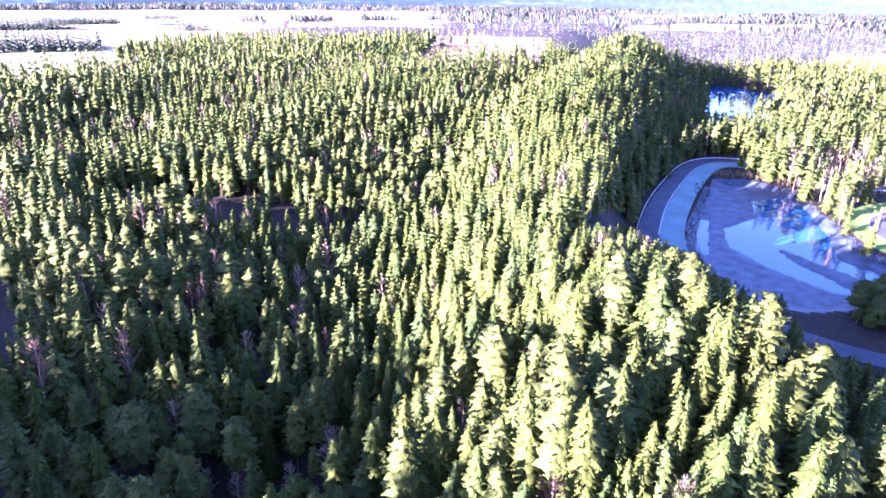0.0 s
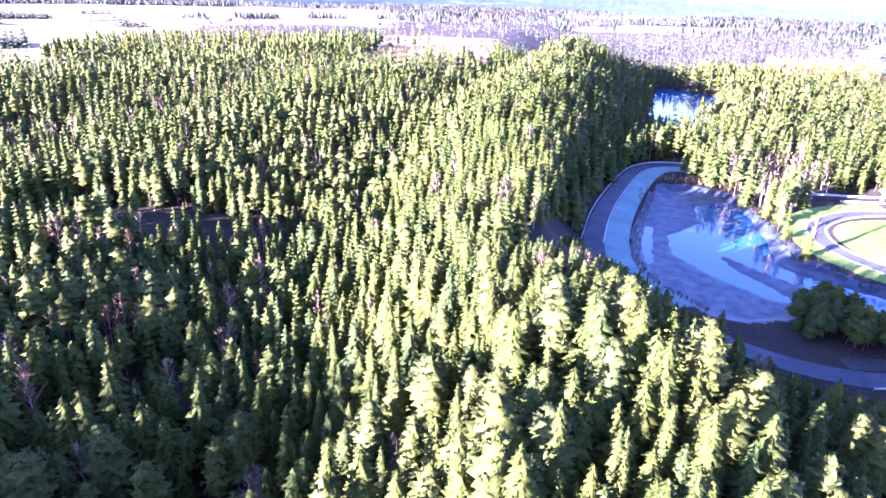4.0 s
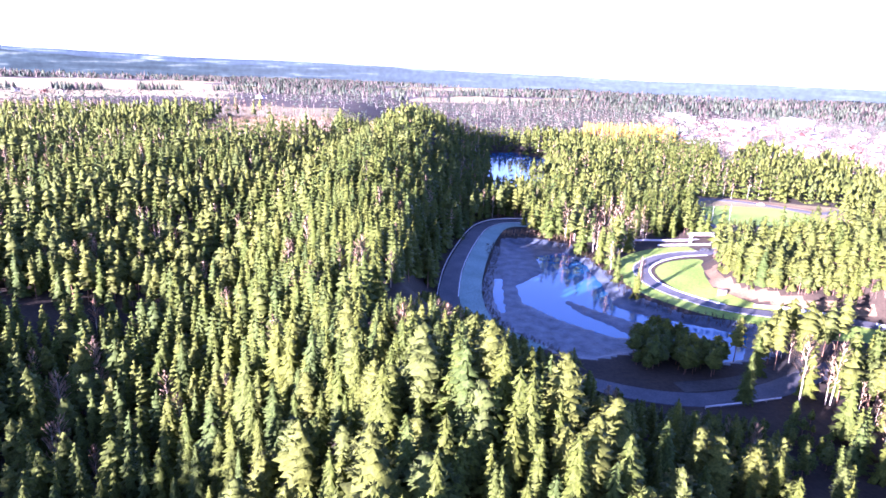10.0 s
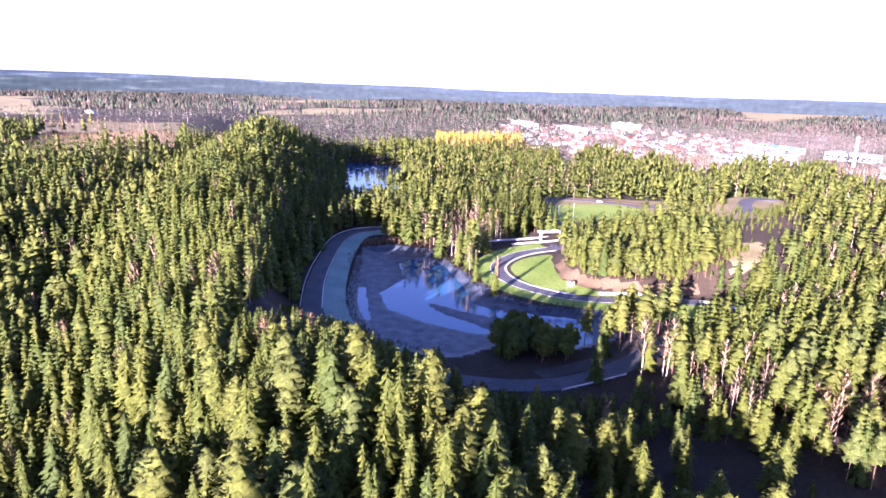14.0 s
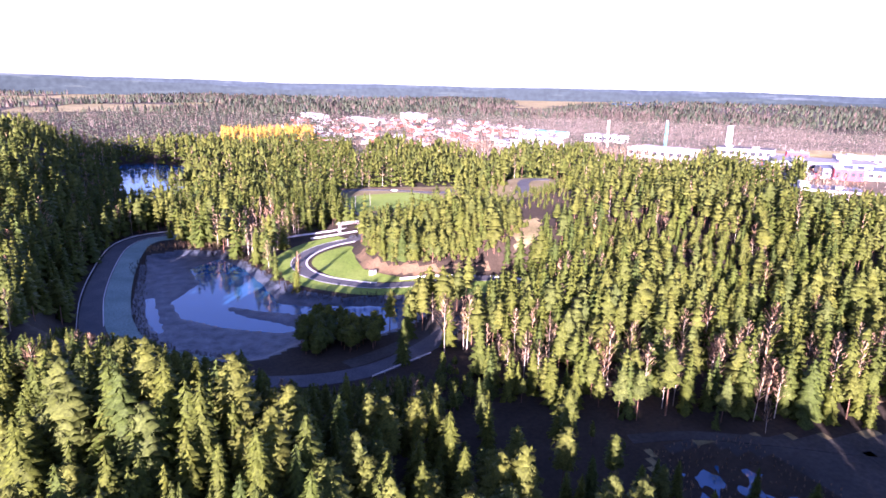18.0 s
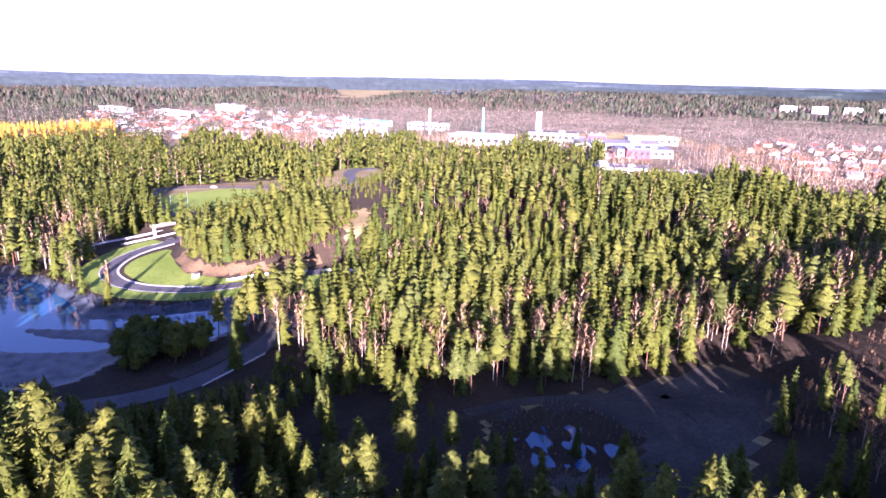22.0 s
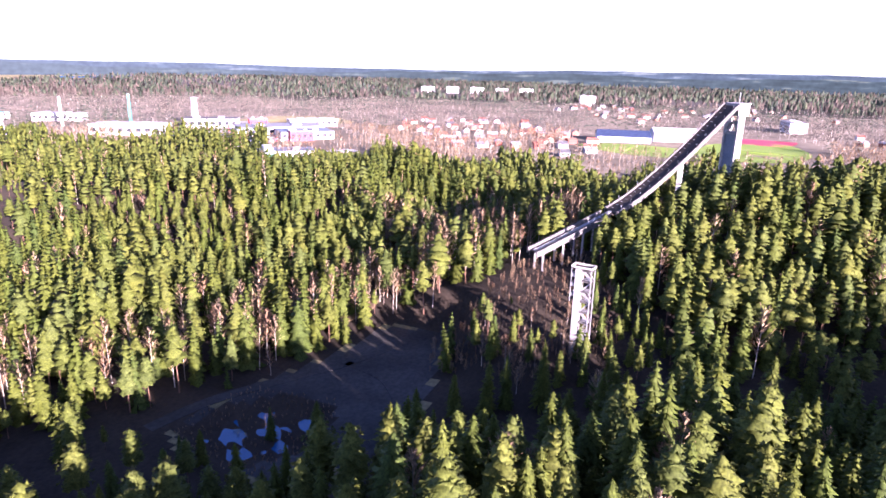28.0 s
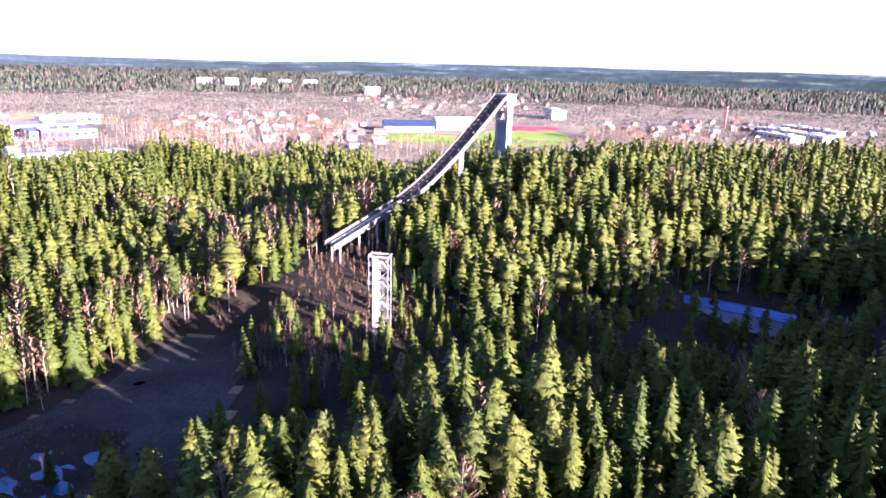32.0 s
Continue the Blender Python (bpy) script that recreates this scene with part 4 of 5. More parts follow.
def far_ring(r0, r1, gap, keep, seed):
    x, y = scatter(r0, r1, -68, 126, gap)
    d, a = np.hypot(x, y), np.degrees(np.arctan2(x, y))
    town = in_town(x, y)
    n = patches(x, y, 170, 0.9)
    k = (nrng.random(x.shape) < np.where(town, 0.6, np.clip(n * 1.5 - 0.25, 0.12, 1) * keep)) & ~in_field(x, y) & (inside(x, y, SHOPS) < 0) & (inside(x, y, SPORTS) < 0)
    x, y, n, town = x[k], y[k], n[k], town[k]
    x2, y2 = planted(x, y)
    n, town = patches(x2, y2, 170, 0.9), in_town(x2, y2)
    p = rows_for(x2, y2, 13, 20)
    u = nrng.random(len(p))
    a = np.degrees(np.arctan2(x2, y2))
    d = np.hypot(x2, y2)
    grove = patches(x2, y2, 120, 3.3)
    bare = np.where(town & (d < 1250), np.clip(1.15 - 0.75 * grove, 0.4, 0.95), np.where(a > 12, np.clip(0.9 - 0.7 * grove, 0.2, 0.85), 0.35))
    bare = np.where((d > 1700) & (a > 50), 0.35, np.where(d > 2200, 0.4, bare))
    sp = [spruce_shape(rng, 2, 4, 0.19, False) for _ in range(4)] if r0 < 1000 else [spike_shape(rng) for _ in range(5)]
    bi = [birch_shape(rng, 5, fine=9.0, sub=1) for _ in range(4)] if r0 < 1000 else [spike_shape(rng, 3, 0.17) for _ in range(5)]
    p[:, 4] *= 1.2 if r0 < 2600 else 1.5
    p[town, 3] *= 0.8
    woods("conifer_woodland", sp, p[u >= bare], [M_HAZEPINE, M_BARK], "distant conifer woodland", seed)
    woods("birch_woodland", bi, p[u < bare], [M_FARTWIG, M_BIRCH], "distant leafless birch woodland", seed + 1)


far_ring(760, 1500, 9.0, 0.9, 51)
far_ring(1500, 2850, 11, 1.0, 61)
# the wooded ridge behind the camera, whose shade fills the valley
x, y = scatter(40, 330, -180, 180, 6.0)
a = np.degrees(np.arctan2(x, y))
ok = ((a < -70) | (a > 128)) & (along(x, y, HILL_D)[0] < 70)
p = rows_for(x[ok], y[ok], 17, 23)
p[:, 4] *= 1.25
woods("ridge_forest", SPRUCE_F, p, [M_SPRUCE, M_BARK], "dense spruce wood on a ridge", 71)


# ---- scrub along the river ----
def scrub(name, poly, gap, lo, hi, shapes, materials, label, seed, chance=1.0, wide=1.6):
    xs, ys = [p[0] for p in poly], [p[1] for p in poly]
    x, y = np.meshgrid(np.arange(min(xs), max(xs), gap), np.arange(min(ys), max(ys), gap))
    x, y = x.ravel() + nrng.uniform(-0.45, 0.45, x.size) * gap, y.ravel() + nrng.uniform(-0.45, 0.45, x.size) * gap
    ok = (inside(x, y, poly) > 0) & (nrng.random(x.shape) < chance) & (height(x, y) > 0.15)
    x, y = x[ok], y[ok]
    p = np.stack([x, y, height(x, y) - 0.1, nrng.uniform(lo, hi, x.shape), nrng.uniform(0.8, 1.2, x.shape) * wide], -1)
    woods(name, shapes, p, materials, label, seed)


BUSH = [birch_shape(rng, 26, False, 3.0) for _ in range(4)]
scrub("river_scrub", [(12, 322), (30, 284), (40, 246), (54, 232), (78, 227), (96, 216), (92, 208), (78, 222), (52, 227), (36, 243), (26, 280), (8, 316)], 1.7, 2.0, 4.0, BUSH, [M_SHADETWIG, M_BARK], "leafless scrub along the river bank, darkened for shade", 81)
scrub("river_scrub", [(-22, 330), (12, 334), (14, 320), (-4, 327), (-20, 322)], 1.7, 2.0, 4.5, BUSH, [M_TWIG, M_BIRCH], "brown leafless scrub on the far river bank", 82)
scrub("river_scrub", [(-26, 300), (-20, 322), (-18, 280), (-17, 245), (-13, 216), (-6, 202), (10, 188), (8, 184), (-10, 198), (-18, 216), (-22, 246), (-23, 280)], 1.4, 1.2, 2.6, BUSH, [M_SHADETWIG, M_BARK], "low scrub between verge and gravel, darkened for shade", 83)
scrub("island_bushes", [(30, 196), (40, 218), (50, 214), (60, 205), (58, 190), (52, 180), (30, 180)], 3.0, 5.0, 9.5, PINE_L, [M_SPRUCE, M_BARK], "dark evergreen bushes beside the river", 84, 0.9, 2.0)
scrub("slope_bushes", [(18, 158), (34, 150), (58, 152), (70, 164), (74, 150), (60, 130), (34, 128), (16, 138)], 3.0, 2.5, 5.5, PINE_M, [M_SPRUCE, M_BARK], "dark evergreen bushes on the slope above the road", 94, 0.8, 1.8)
scrub("pond_rushes", [(90, 74), (96, 103), (122, 100), (126, 74), (108, 66)], 1.6, 0.7, 1.8, BUSH, [M_TWIG, M_BIRCH], "pale rushes round the shaded pond", 85, 0.9)
scrub("hillside_scrub", [(150, 62), (176, 62), (205, 50), (214, 30), (190, 14), (160, 12), (146, 30)], 2.4, 2.5, 6.0, BUSH, [M_TWIG, M_BIRCH], "leafless saplings below the ski jump", 86, 0.8, 1.2)
scrub("hillside_scrub", [(182, 92), (215, 62), (240, 60), (290, 90), (270, 130), (215, 122)], 3.0, 4.0, 9.0, BIRCH_M, [M_TWIG, M_BIRCH], "young leafless birches behind the ski jump", 87, 0.8, 1.1)
scrub("larch_stand", [(43, 812), (150, 800), (166, 885), (47, 899)], 6.5, 14, 20, SPRUCE_M, [M_LARCH, M_BARK], "stand of golden autumn larches", 88, 1.0, 1.2)

scrub("young_birches", YOUNG, 3.0, 3.5, 7.0, BIRCH_F, [M_YOUNG, M_BIRCH], "low orange-brown stand of young birches", 89, 0.9, 1.5)

for poly in ([(-760, 330), (-700, 440), (-650, 455), (-600, 425), (-670, 340)], [(-1100, 545), (-1060, 640), (-960, 650), (-990, 580), (-1060, 530)], [(-1230, 740), (-1200, 860), (-1130, 850), (-1150, 745)], [(-830, 700), (-815, 740), (-780, 745), (-790, 700)], [(-1420, 1120), (-1400, 1170), (-1340, 1170), (-1370, 1120)]):
    scrub("field_copse", poly, 6.0, 12, 19, SPRUCE_F, [M_HAZEPINE, M_BARK], "dark conifer copse standing in the fields", 90, 0.85, 1.3)
scrub("field_birches", [(-470, 640), (-520, 700), (-700, 560), (-640, 500)], 6.0, 9, 15, BIRCH_F, [M_TWIG, M_BIRCH], "leafless birches along the field edge", 91, 0.6, 1.2)
scrub("knoll_pines", [(80, 290), (79, 268), (86, 259), (97, 254.5), (127, 250.5), (150, 258), (152, 296), (110, 300)], 4.0, 7, 13, PINE_L, [M_PINE, M_BARK], "young pines on the knoll behind the lawn", 92, 0.95, 1.5)
scrub("knoll_bushes", [(79, 292), (78, 270), (85, 258.5), (97, 254), (128, 249.5), (152, 258), (152, 268), (126, 266), (98, 268), (88, 276), (86, 292)], 2.6, 2.5, 5.0, PINE_L, [M_PINE, M_BARK], "low evergreen bushes above the sandy bank", 93, 0.8, 1.8)


M_OLDWALL = two_scale("weathered_concrete", (0.08, 0.076, 0.072), (0.16, 0.153, 0.145), 0.5, 4.0, 0.9, 0.01)
# ---- ski jump ----
JA, JT = Vector((204.5, 44.4, 0)), Vector((266.2, -9.8, 0))
JD = (JT - JA).normalized()
JS = Vector((JD.y, -JD.x, 0))          # to the side away from the clearing
PROFILE = [(-2, 26.4), (0, 27.0), (13, 31.6), (24.5, 35.8), (31, 38.2), (39, 42.0), (46, 46.3), (54, 51.8), (62.6, 58.2), (72.6, 66.3), (82, 74.2)]


def inrun_z(s):
    return float(np.interp(s, [a for a, _ in PROFILE], [b for _, b in PROFILE]))


def at_jump(s, side, z):
    p = JA + JD * s + JS * side
    return Vector((p.x, p.y, z))


def rail_strip(bm, s0, s1, side0, side1, low, high, step=2.0):
    """A band that follows the inrun from s0 to s1, between two offsets and two heights over its floor."""
    prev = None
    n = max(2, int((s1 - s0) / step))
    for i in range(n + 1):
        s = s0 + (s1 - s0) * i / n
        z = inrun_z(s)
        ring = [bm.verts.new(at_jump(s, a, z + b)) for a, b in ((side0, low), (side0, high), (side1, high), (side1, low))]
        if prev:
            for j in range(4):
                bm.faces.new((prev[j], prev[(j + 1) % 4], ring[(j + 1) % 4], ring[j]))
        else:
            bm.faces.new(ring)
        prev = ring
    bm.faces.new(prev[::-1])


def build_jump():
    jump = thing("ski_jump", "tall concrete ski jump tower with long steep inrun", "ski jump")
    for name, args, mat, label in (("inrun_deck", (30, 84, -3.0, 3.0, -0.7, 0.0), M_DECK, "dark weathered inrun deck"),
                                   ("side_wall", (30, 84, -3.4, -3.0, -0.9, 0.8), M_OLDWALL, "pale inrun side wall"),
                                   ("side_wall", (30, 84, 3.0, 3.5, -1.5, 0.35), M_OLDWALL, "pale inrun side wall"),
                                   ("takeoff_wall", (-2, 28, -2.9, -2.3, -1.1, 0.8), M_OLDWALL, "pale takeoff side wall"),
                                   ("takeoff_wall", (-2, 28, 2.3, 2.9, -1.6, 0.5), M_OLDWALL, "pale takeoff side wall"),
                                   ("track_rail", (-1, 30, -0.6, -0.3, -0.3, 0.1), M_STEEL, ""),
                                   ("track_rail", (-1, 30, 0.3, 0.6, -0.3, 0.1), M_STEEL, "")):
        bm = bmesh.new()
        rail_strip(bm, *args)
        part(name, bm, mat, jump, label)
    for i in range(34):
        s = -1 + i * 0.92
        z = inrun_z(s)
        part("deck_beam", beam(at_jump(s, -2.3, z - 0.45), at_jump(s, 2.3, z - 0.45), 0.28, 0.22), M_WOOD, jump)
    for i in range(26):
        s = 32 + i * 1.95
        z = inrun_z(s)
        part("step_cleat", beam(at_jump(s, -1.9, z + 0.05), at_jump(s, -0.9, z + 0.05), 0.16, 0.12), M_STEEL, jump)
    for s in (1, 9, 17, 25):
        for side in (-2.4, 2.4):
            p = at_jump(s, side, 0)
            g = ground_z(p.x, p.y)
            if inrun_z(s) - 0.6 > g - 0.5:
                part("support_post", box(p.x - 0.3, p.y - 0.3, g - 1.0, p.x + 0.3, p.y + 0.3, inrun_z(s) - 0.5, 0.05), M_CONCRETE, jump)
    p = at_jump(61, 0, 0)
    part("slim_pier", box(p.x - 0.7, p.y - 0.9, ground_z(p.x, p.y) - 1, p.x + 0.7, p.y + 0.9, inrun_z(61) - 0.9, 0.08), M_CONCRETE, jump)
    # main pylon: two legs with a recessed web between them and an arch under the top
    frame_m = Matrix.Translation(at_jump(85.5, 0, 0)) @ Matrix.Rotation(math.atan2(JD.y, JD.x), 4, "Z")
    g = 24.0
    for name, b in (("pylon_leg", (-1.6, -3.2, g, 1.6, -2.3, 70.5)), ("pylon_leg", (-1.6, 2.3, g, 1.6, 3.2, 70.5)),
                    ("pylon_web", (-1.1, -2.3, g, 1.1, 2.3, 63.5)), ("cross_band", (-1.65, -2.3, 63.5, 1.65, 2.3, 64.6)),
                    ("head_block", (-2.4, -3.3, 70.5, 3.2, 3.3, 74.6)), ("head_roof", (-2.7, -3.6, 74.6, 3.5, 3.6, 75.1)),
                    ("start_platform", (-4.5, -3.0, 72.6, -2.4, 3.0, 73.0))):
        bm = box(*b, 0.06)
        bm.transform(frame_m)
        part(name, bm, M_CONCRETE if name != "pylon_web" else M_PYLON, jump, "concrete web, blue-grey shade put into its colour" if name == "pylon_web" else "")
    bm = bmesh.new()
    n = 12
    prev = None
    for i in range(n + 1):
        a = math.pi * i / n
        y, z = 2.3 * math.cos(a), 65.2 + 3.2 * math.sin(a)
        ring = [bm.verts.new((x, y * k, 65.2 + (z - 65.2) * k + (0 if k == 1 else 0))) for x in (-1.5, 1.5) for k in (1.0, 0.84)]
        if prev:
            for u, v in ((0, 1), (1, 3), (3, 2), (2, 0)):
                bm.faces.new((prev[u], prev[v], ring[v], ring[u]))
        prev = ring
    bm.transform(frame_m)
    part("arch", bm, M_CONCRETE, jump)
    for i in range(5):
        bm = box(-2.5, -2.6 + i * 1.15, 72.0, -2.4, -1.8 + i * 1.15, 73.4)
        bm.transform(frame_m)
        part("window", bm, M_GLASSDARK, jump)
    bm = beam((1, 0, 75.1), (1, 0, 79), 0.14, 0.14)
    bm.transform(frame_m)
    part("mast", bm, M_STEEL, jump)
    for side in (-3.2, 3.2):
        for i in range(13):
            s = 32 + i * 4
            z = inrun_z(s) + 1.0
            part("railing_post", beam(at_jump(s, side, z), at_jump(s, side, z + 0.9), 0.1, 0.1), M_STEEL, jump)


M_DECK = two_scale("dark_deck", (0.03, 0.024, 0.02), (0.06, 0.048, 0.04), 0.6, 5.0, 0.85)
# Darker, bluer copy of the concrete: shade of the recessed web painted in.
M_PYLON = two_scale("web_shade_concrete", (0.16, 0.19, 0.23), (0.24, 0.27, 0.31), 0.25, 3.0, 0.85)
M_GLASSDARK = two_scale("dark_glass", (0.03, 0.035, 0.04), (0.06, 0.065, 0.07), 0.5, 4, 0.1, 0, 0, 0.6)
build_jump()


# ---- judges' tower ----
def build_tower():
    tx, ty = 163.6, 21.0
    tower = thing("judges_tower", "pale concrete judges tower with open steel stairs", "tower")
    m = Matrix.Translation((tx, ty, 0)) @ Matrix.Rotation(radians(-8), 4, "Z")
    g, top = ground_z(tx, ty) - 1.0, 35.4

    def put(name, bm, mat, label=""):
        bm.transform(m)
        return part(name, bm, mat, tower, label)
    # x runs away from the camera, y to its left
    put("shaft", box(-1.76, 0.2, g, 0.9, 1.8, top, 0.06), M_CONCRETE, "pale concrete slab shaft")
    for x in (-1.5, 1.5):
        put("corner_post", box(x - 0.12, -2.7, g, x + 0.12, -2.46, top), M_STEEL)
    put("corner_post", box(-1.5, 2.8, top - 9.5, -1.35, 2.95, top), M_STEEL)
    z, i = top - 0.3, 0
    while z > g + 2:
        put("landing", box(-1.6, -2.7, z - 0.18, 1.6, 0.2, z, 0.02), M_OLDWALL)
        a, b = (-2.5, 0.0) if i % 2 else (0.0, -2.5)
        for x in (-1.2, -0.2):
            put("stair_stringer", beam((x, a, z - 0.1), (x, b, z - 2.9), 0.12, 0.3), M_STEEL)
        for k in range(9):
            f = (k + 0.5) / 9
            put("stair_tread", box(-1.2, a + (b - a) * f - 0.14, z - 0.1 - 2.8 * f, -0.2, a + (b - a) * f + 0.14, z - 0.04 - 2.8 * f), M_STEEL)
        put("brace", beam((1.5, a, z - 0.1), (1.5, b, z - 2.9), 0.14, 0.14), M_STEEL)
        for h in (0.55, 1.05):
            put("handrail", beam((-1.55, -2.6, z + h), (-1.55, 0.2, z + h), 0.07, 0.07), M_STEEL)
        z -= 2.9
        i += 1
    for k in range(3):
        zz = top - 0.4 - k * 2.7
        box_ = put("judge_box", box(-1.4, 1.9, zz - 2.0, 0.8, 2.9, zz - 1.8, 0.02), M_CONCRETE, "open judging balcony")
        for y0, y1, x0, x1 in ((2.8, 2.9, -1.4, 0.8), (1.9, 2.9, -1.46, -1.38)):
            bm = box(x0, y0, zz - 1.8, x1, y1, zz - 1.0)
            bm.transform(m)
            part("parapet", bm, M_CONCRETE, box_)
    put("roof_slab", box(-1.6, -2.7, top, 1.6, 2.9, top + 0.2, 0.03), M_DECK, "dark felted roof slab")
    for y0, y1, x0, x1 in ((-2.8, 3.0, -1.7, -1.62), (-2.8, 3.0, 1.62, 1.7), (-2.8, -2.72, -1.62, 1.62), (2.92, 3.0, -1.62, 1.62)):
        put("roof_parapet", box(x0, y0, top + 0.25, x1, y1, top + 0.8), M_CONCRETE)


build_tower()


# ---- barriers, kerbs and traffic along the track ----
def barrier(name, line, side, high, thick, material, label, z, gap=4.0, foot=0.0):
    """A wall or rail in straight lengths along a line, each length a part."""
    p = spline(line, gap)
    t = np.gradient(p, axis=0)
    t /= np.linalg.norm(t, axis=1)[:, None]
    q = p + np.stack([t[:, 1], -t[:, 0]], -1) * side
    root = thing(name, label, "barrier")
    for a, b in zip(q[:-1], q[1:]):
        part("barrier_length", beam((*a, z + foot + (high - foot) / 2), (*b, z + foot + (high - foot) / 2), thick, high - foot), material, root)
        if foot:
            part("rail_post", box(a[0] - 0.08, a[1] - 0.08, z - 0.1, a[0] + 0.08, a[1] + 0.08, z + high), M_STEEL, root)
    return root


barrier("guard_rail", ROAD[1:7], 4.6, 0.85, 0.18, M_PAINT, "white steel guard rail along the shaded road", 2.0, 5.0, 0.45)
barrier("guard_rail", ROAD[10:12], 4.8, 0.85, 0.18, M_PAINT, "white guard rail beside the lower road bend", 2.0, 5.0, 0.45)
barrier("track_wall", [(83, 247.5), (94, 247), (104, 245.5), (116, 241)], 0, 1.0, 0.3, M_PAINT, "white painted wall beside the racing track", 2.0, 4.0)
barrier("track_wall", [(122, 238), (130, 233), (138, 226)], 0, 1.0, 0.3, M_PAINT, "white painted wall near the track end", 2.0, 4.0)
barrier("pit_wall", [(46, 336), (56, 340), (68, 343), (84, 349)], 0, 0.9, 0.3, M_PAINT, "long white pit wall beside the track", 2.0, 4.0)
barrier("pit_wall", [(60, 331), (72, 335), (88, 341)], 0, 0.8, 0.3, M_PAINT, "white pit wall beside the asphalt", 2.0, 4.0)
strip("kerb", TRACK[4:12], 3.9, 0.9, 0.20, M_PAINT, "white painted kerb inside the track bend", z=2.0)
strip("edge_line", TRACK[2:12], -3.2, 0.3, 0.165, M_PAINT, "worn white edge line on the track", z=2.0)
strip("edge_line", ROAD[:7], -3.5, 0.3, 0.19, M_PAINT, "white edge line of the road", z=2.0)
strip("upper_track", [(96, 374), (98, 420), (108, 462), (131, 466), (154, 455), (178, 440), (196, 452), (226, 470)], 0, 7, 0.14, M_ASPHALT, "upper racing track beside a lawn")
strip("hill_track", [(190, 338), (200, 352), (212, 374), (224, 386), (238, 384)], 0, 8, 0.3, M_ASPHALT, "asphalt track crossing the wooded hill")
strip("sand_shoulder", [(104, 474), (135, 473), (160, 462), (182, 448)], 0, 7, 0.10, M_SAND, "sandy shoulder above the upper track")


def build_pit():
    """The small start building and footbridge at the end of the bend."""
    pit = thing("footbridge", "white timber footbridge over the racing track", "bridge", at=(84, 343, 2.0), turn=12)
    for x in (-6, 6):
        for y in (-1, 1):
            part("bridge_post", box(x - 0.2, y - 0.2, 0, x + 0.2, y + 0.2, 4.6, 0.03), M_PAINT, pit)
    part("bridge_deck", box(-7.5, -1.3, 4.3, 7.5, 1.3, 4.6, 0.03), M_WOOD, pit)
    for y in (-1.3, 1.25):
        for z in (5.0, 5.5):
            part("bridge_rail", box(-7.5, y, z, 7.5, y + 0.06, z + 0.08), M_PAINT, pit)
        for i in range(8):
            part("rail_post", box(-7.4 + i * 2.1, y, 4.6, -7.3 + i * 2.1, y + 0.07, 5.6), M_PAINT, pit)
    board = thing("notice_board", "white board on two posts beside the track", "sign", at=(43, 318, 2.0), turn=20)
    for x in (-1.2, 1.2):
        part("board_post", box(x - 0.08, -0.08, 0, x + 0.08, 0.08, 2.4), M_WOOD, board)
    part("board", box(-1.6, -0.06, 1.0, 1.6, 0.0, 2.6, 0.02), M_PAINT, board)
    hut = thing("bank_hut", "small pale hut below the sandy bank", "hut", at=(74, 259, 2.1), turn=40)
    part("hut_wall", box(-1.4, -1.0, 0, 1.4, 1.0, 1.9, 0.02), M_PAINT, hut)
    part("hut_roof", box(-1.6, -1.2, 1.9, 1.6, 1.2, 2.05, 0.02), M_WOOD, hut)
    for x, y in ((100, 392), (112, 400)):
        lamp = thing("lamp_post", "slim grey lamp post beside the lawn", "street lamp", "lamp posts by the track", at=(x, y, 4.0))
        part("pole", box(-0.09, -0.09, 0, 0.09, 0.09, 9), M_STEEL, lamp)
        part("lamp_head", box(-0.15, -0.9, 8.9, 0.15, 0.2, 9.05, 0.02), M_STEEL, lamp)


build_pit()


def car(x, y, z, turn, paint, label):
    root = thing("car", label, "car", "cars by the track", at=(x, y, z), turn=turn)
    bm = bmesh.new()
    prof = [(-2.2, 0.35), (-2.2, 0.85), (-1.3, 1.0), (-0.7, 1.45), (1.0, 1.45), (1.7, 0.98), (2.2, 0.85), (2.2, 0.35)]
    sides = [[bm.verts.new((px, s * (0.88 if pz < 1.2 else 0.72), pz)) for px, pz in prof] for s in (-1, 1)]
    bm.faces.new(sides[0])
    bm.faces.new(sides[1][::-1])
    for i in range(len(prof)):
        j = (i + 1) % len(prof)
        bm.faces.new((sides[0][i], sides[1][i], sides[1][j], sides[0][j]))
    bmesh.ops.recalc_face_normals(bm, faces=bm.faces)
    body = part("body", bm, paint, root)
    for s in (-1, 1):
        part("side_window", box(-0.8, s * 0.80 - 0.02, 1.02, 1.1, s * 0.80 + 0.02, 1.38), M_GLASSDARK, body)
    for wx in (-1.4, 1.4):
        for s in (-0.8, 0.8):
            bm = bmesh.new()
            bmesh.ops.create_cone(bm, cap_ends=True, segments=12, radius1=0.33, radius2=0.33, depth=0.22,
                                  matrix=Matrix.Translation((wx, s, 0.33)) @ Matrix.Rotation(math.pi / 2, 4, "X"))
            part("wheel", bm, M_ASPHALT, root)


car(146, 455, 4.15, -20, M_PAINT, "white car driving on the upper track")
car(82, 327, 2.15, 30, M_GLASSDARK, "dark car standing on the pit road")


# ---- the low building in the shaded valley ----
M_BLUE = two_scale("blue_sheet_metal", (0.05, 0.13, 0.34), (0.09, 0.20, 0.44), 0.2, 2.0, 0.5)
M_NAVY = two_scale("navy_sheet_metal", (0.020, 0.034, 0.075), (0.036, 0.055, 0.11), 0.2, 2.0, 0.6)
M_PALEBLUE = two_scale("pale_blue_wall", (0.34, 0.40, 0.50), (0.46, 0.52, 0.60), 0.2, 2.0, 0.7)


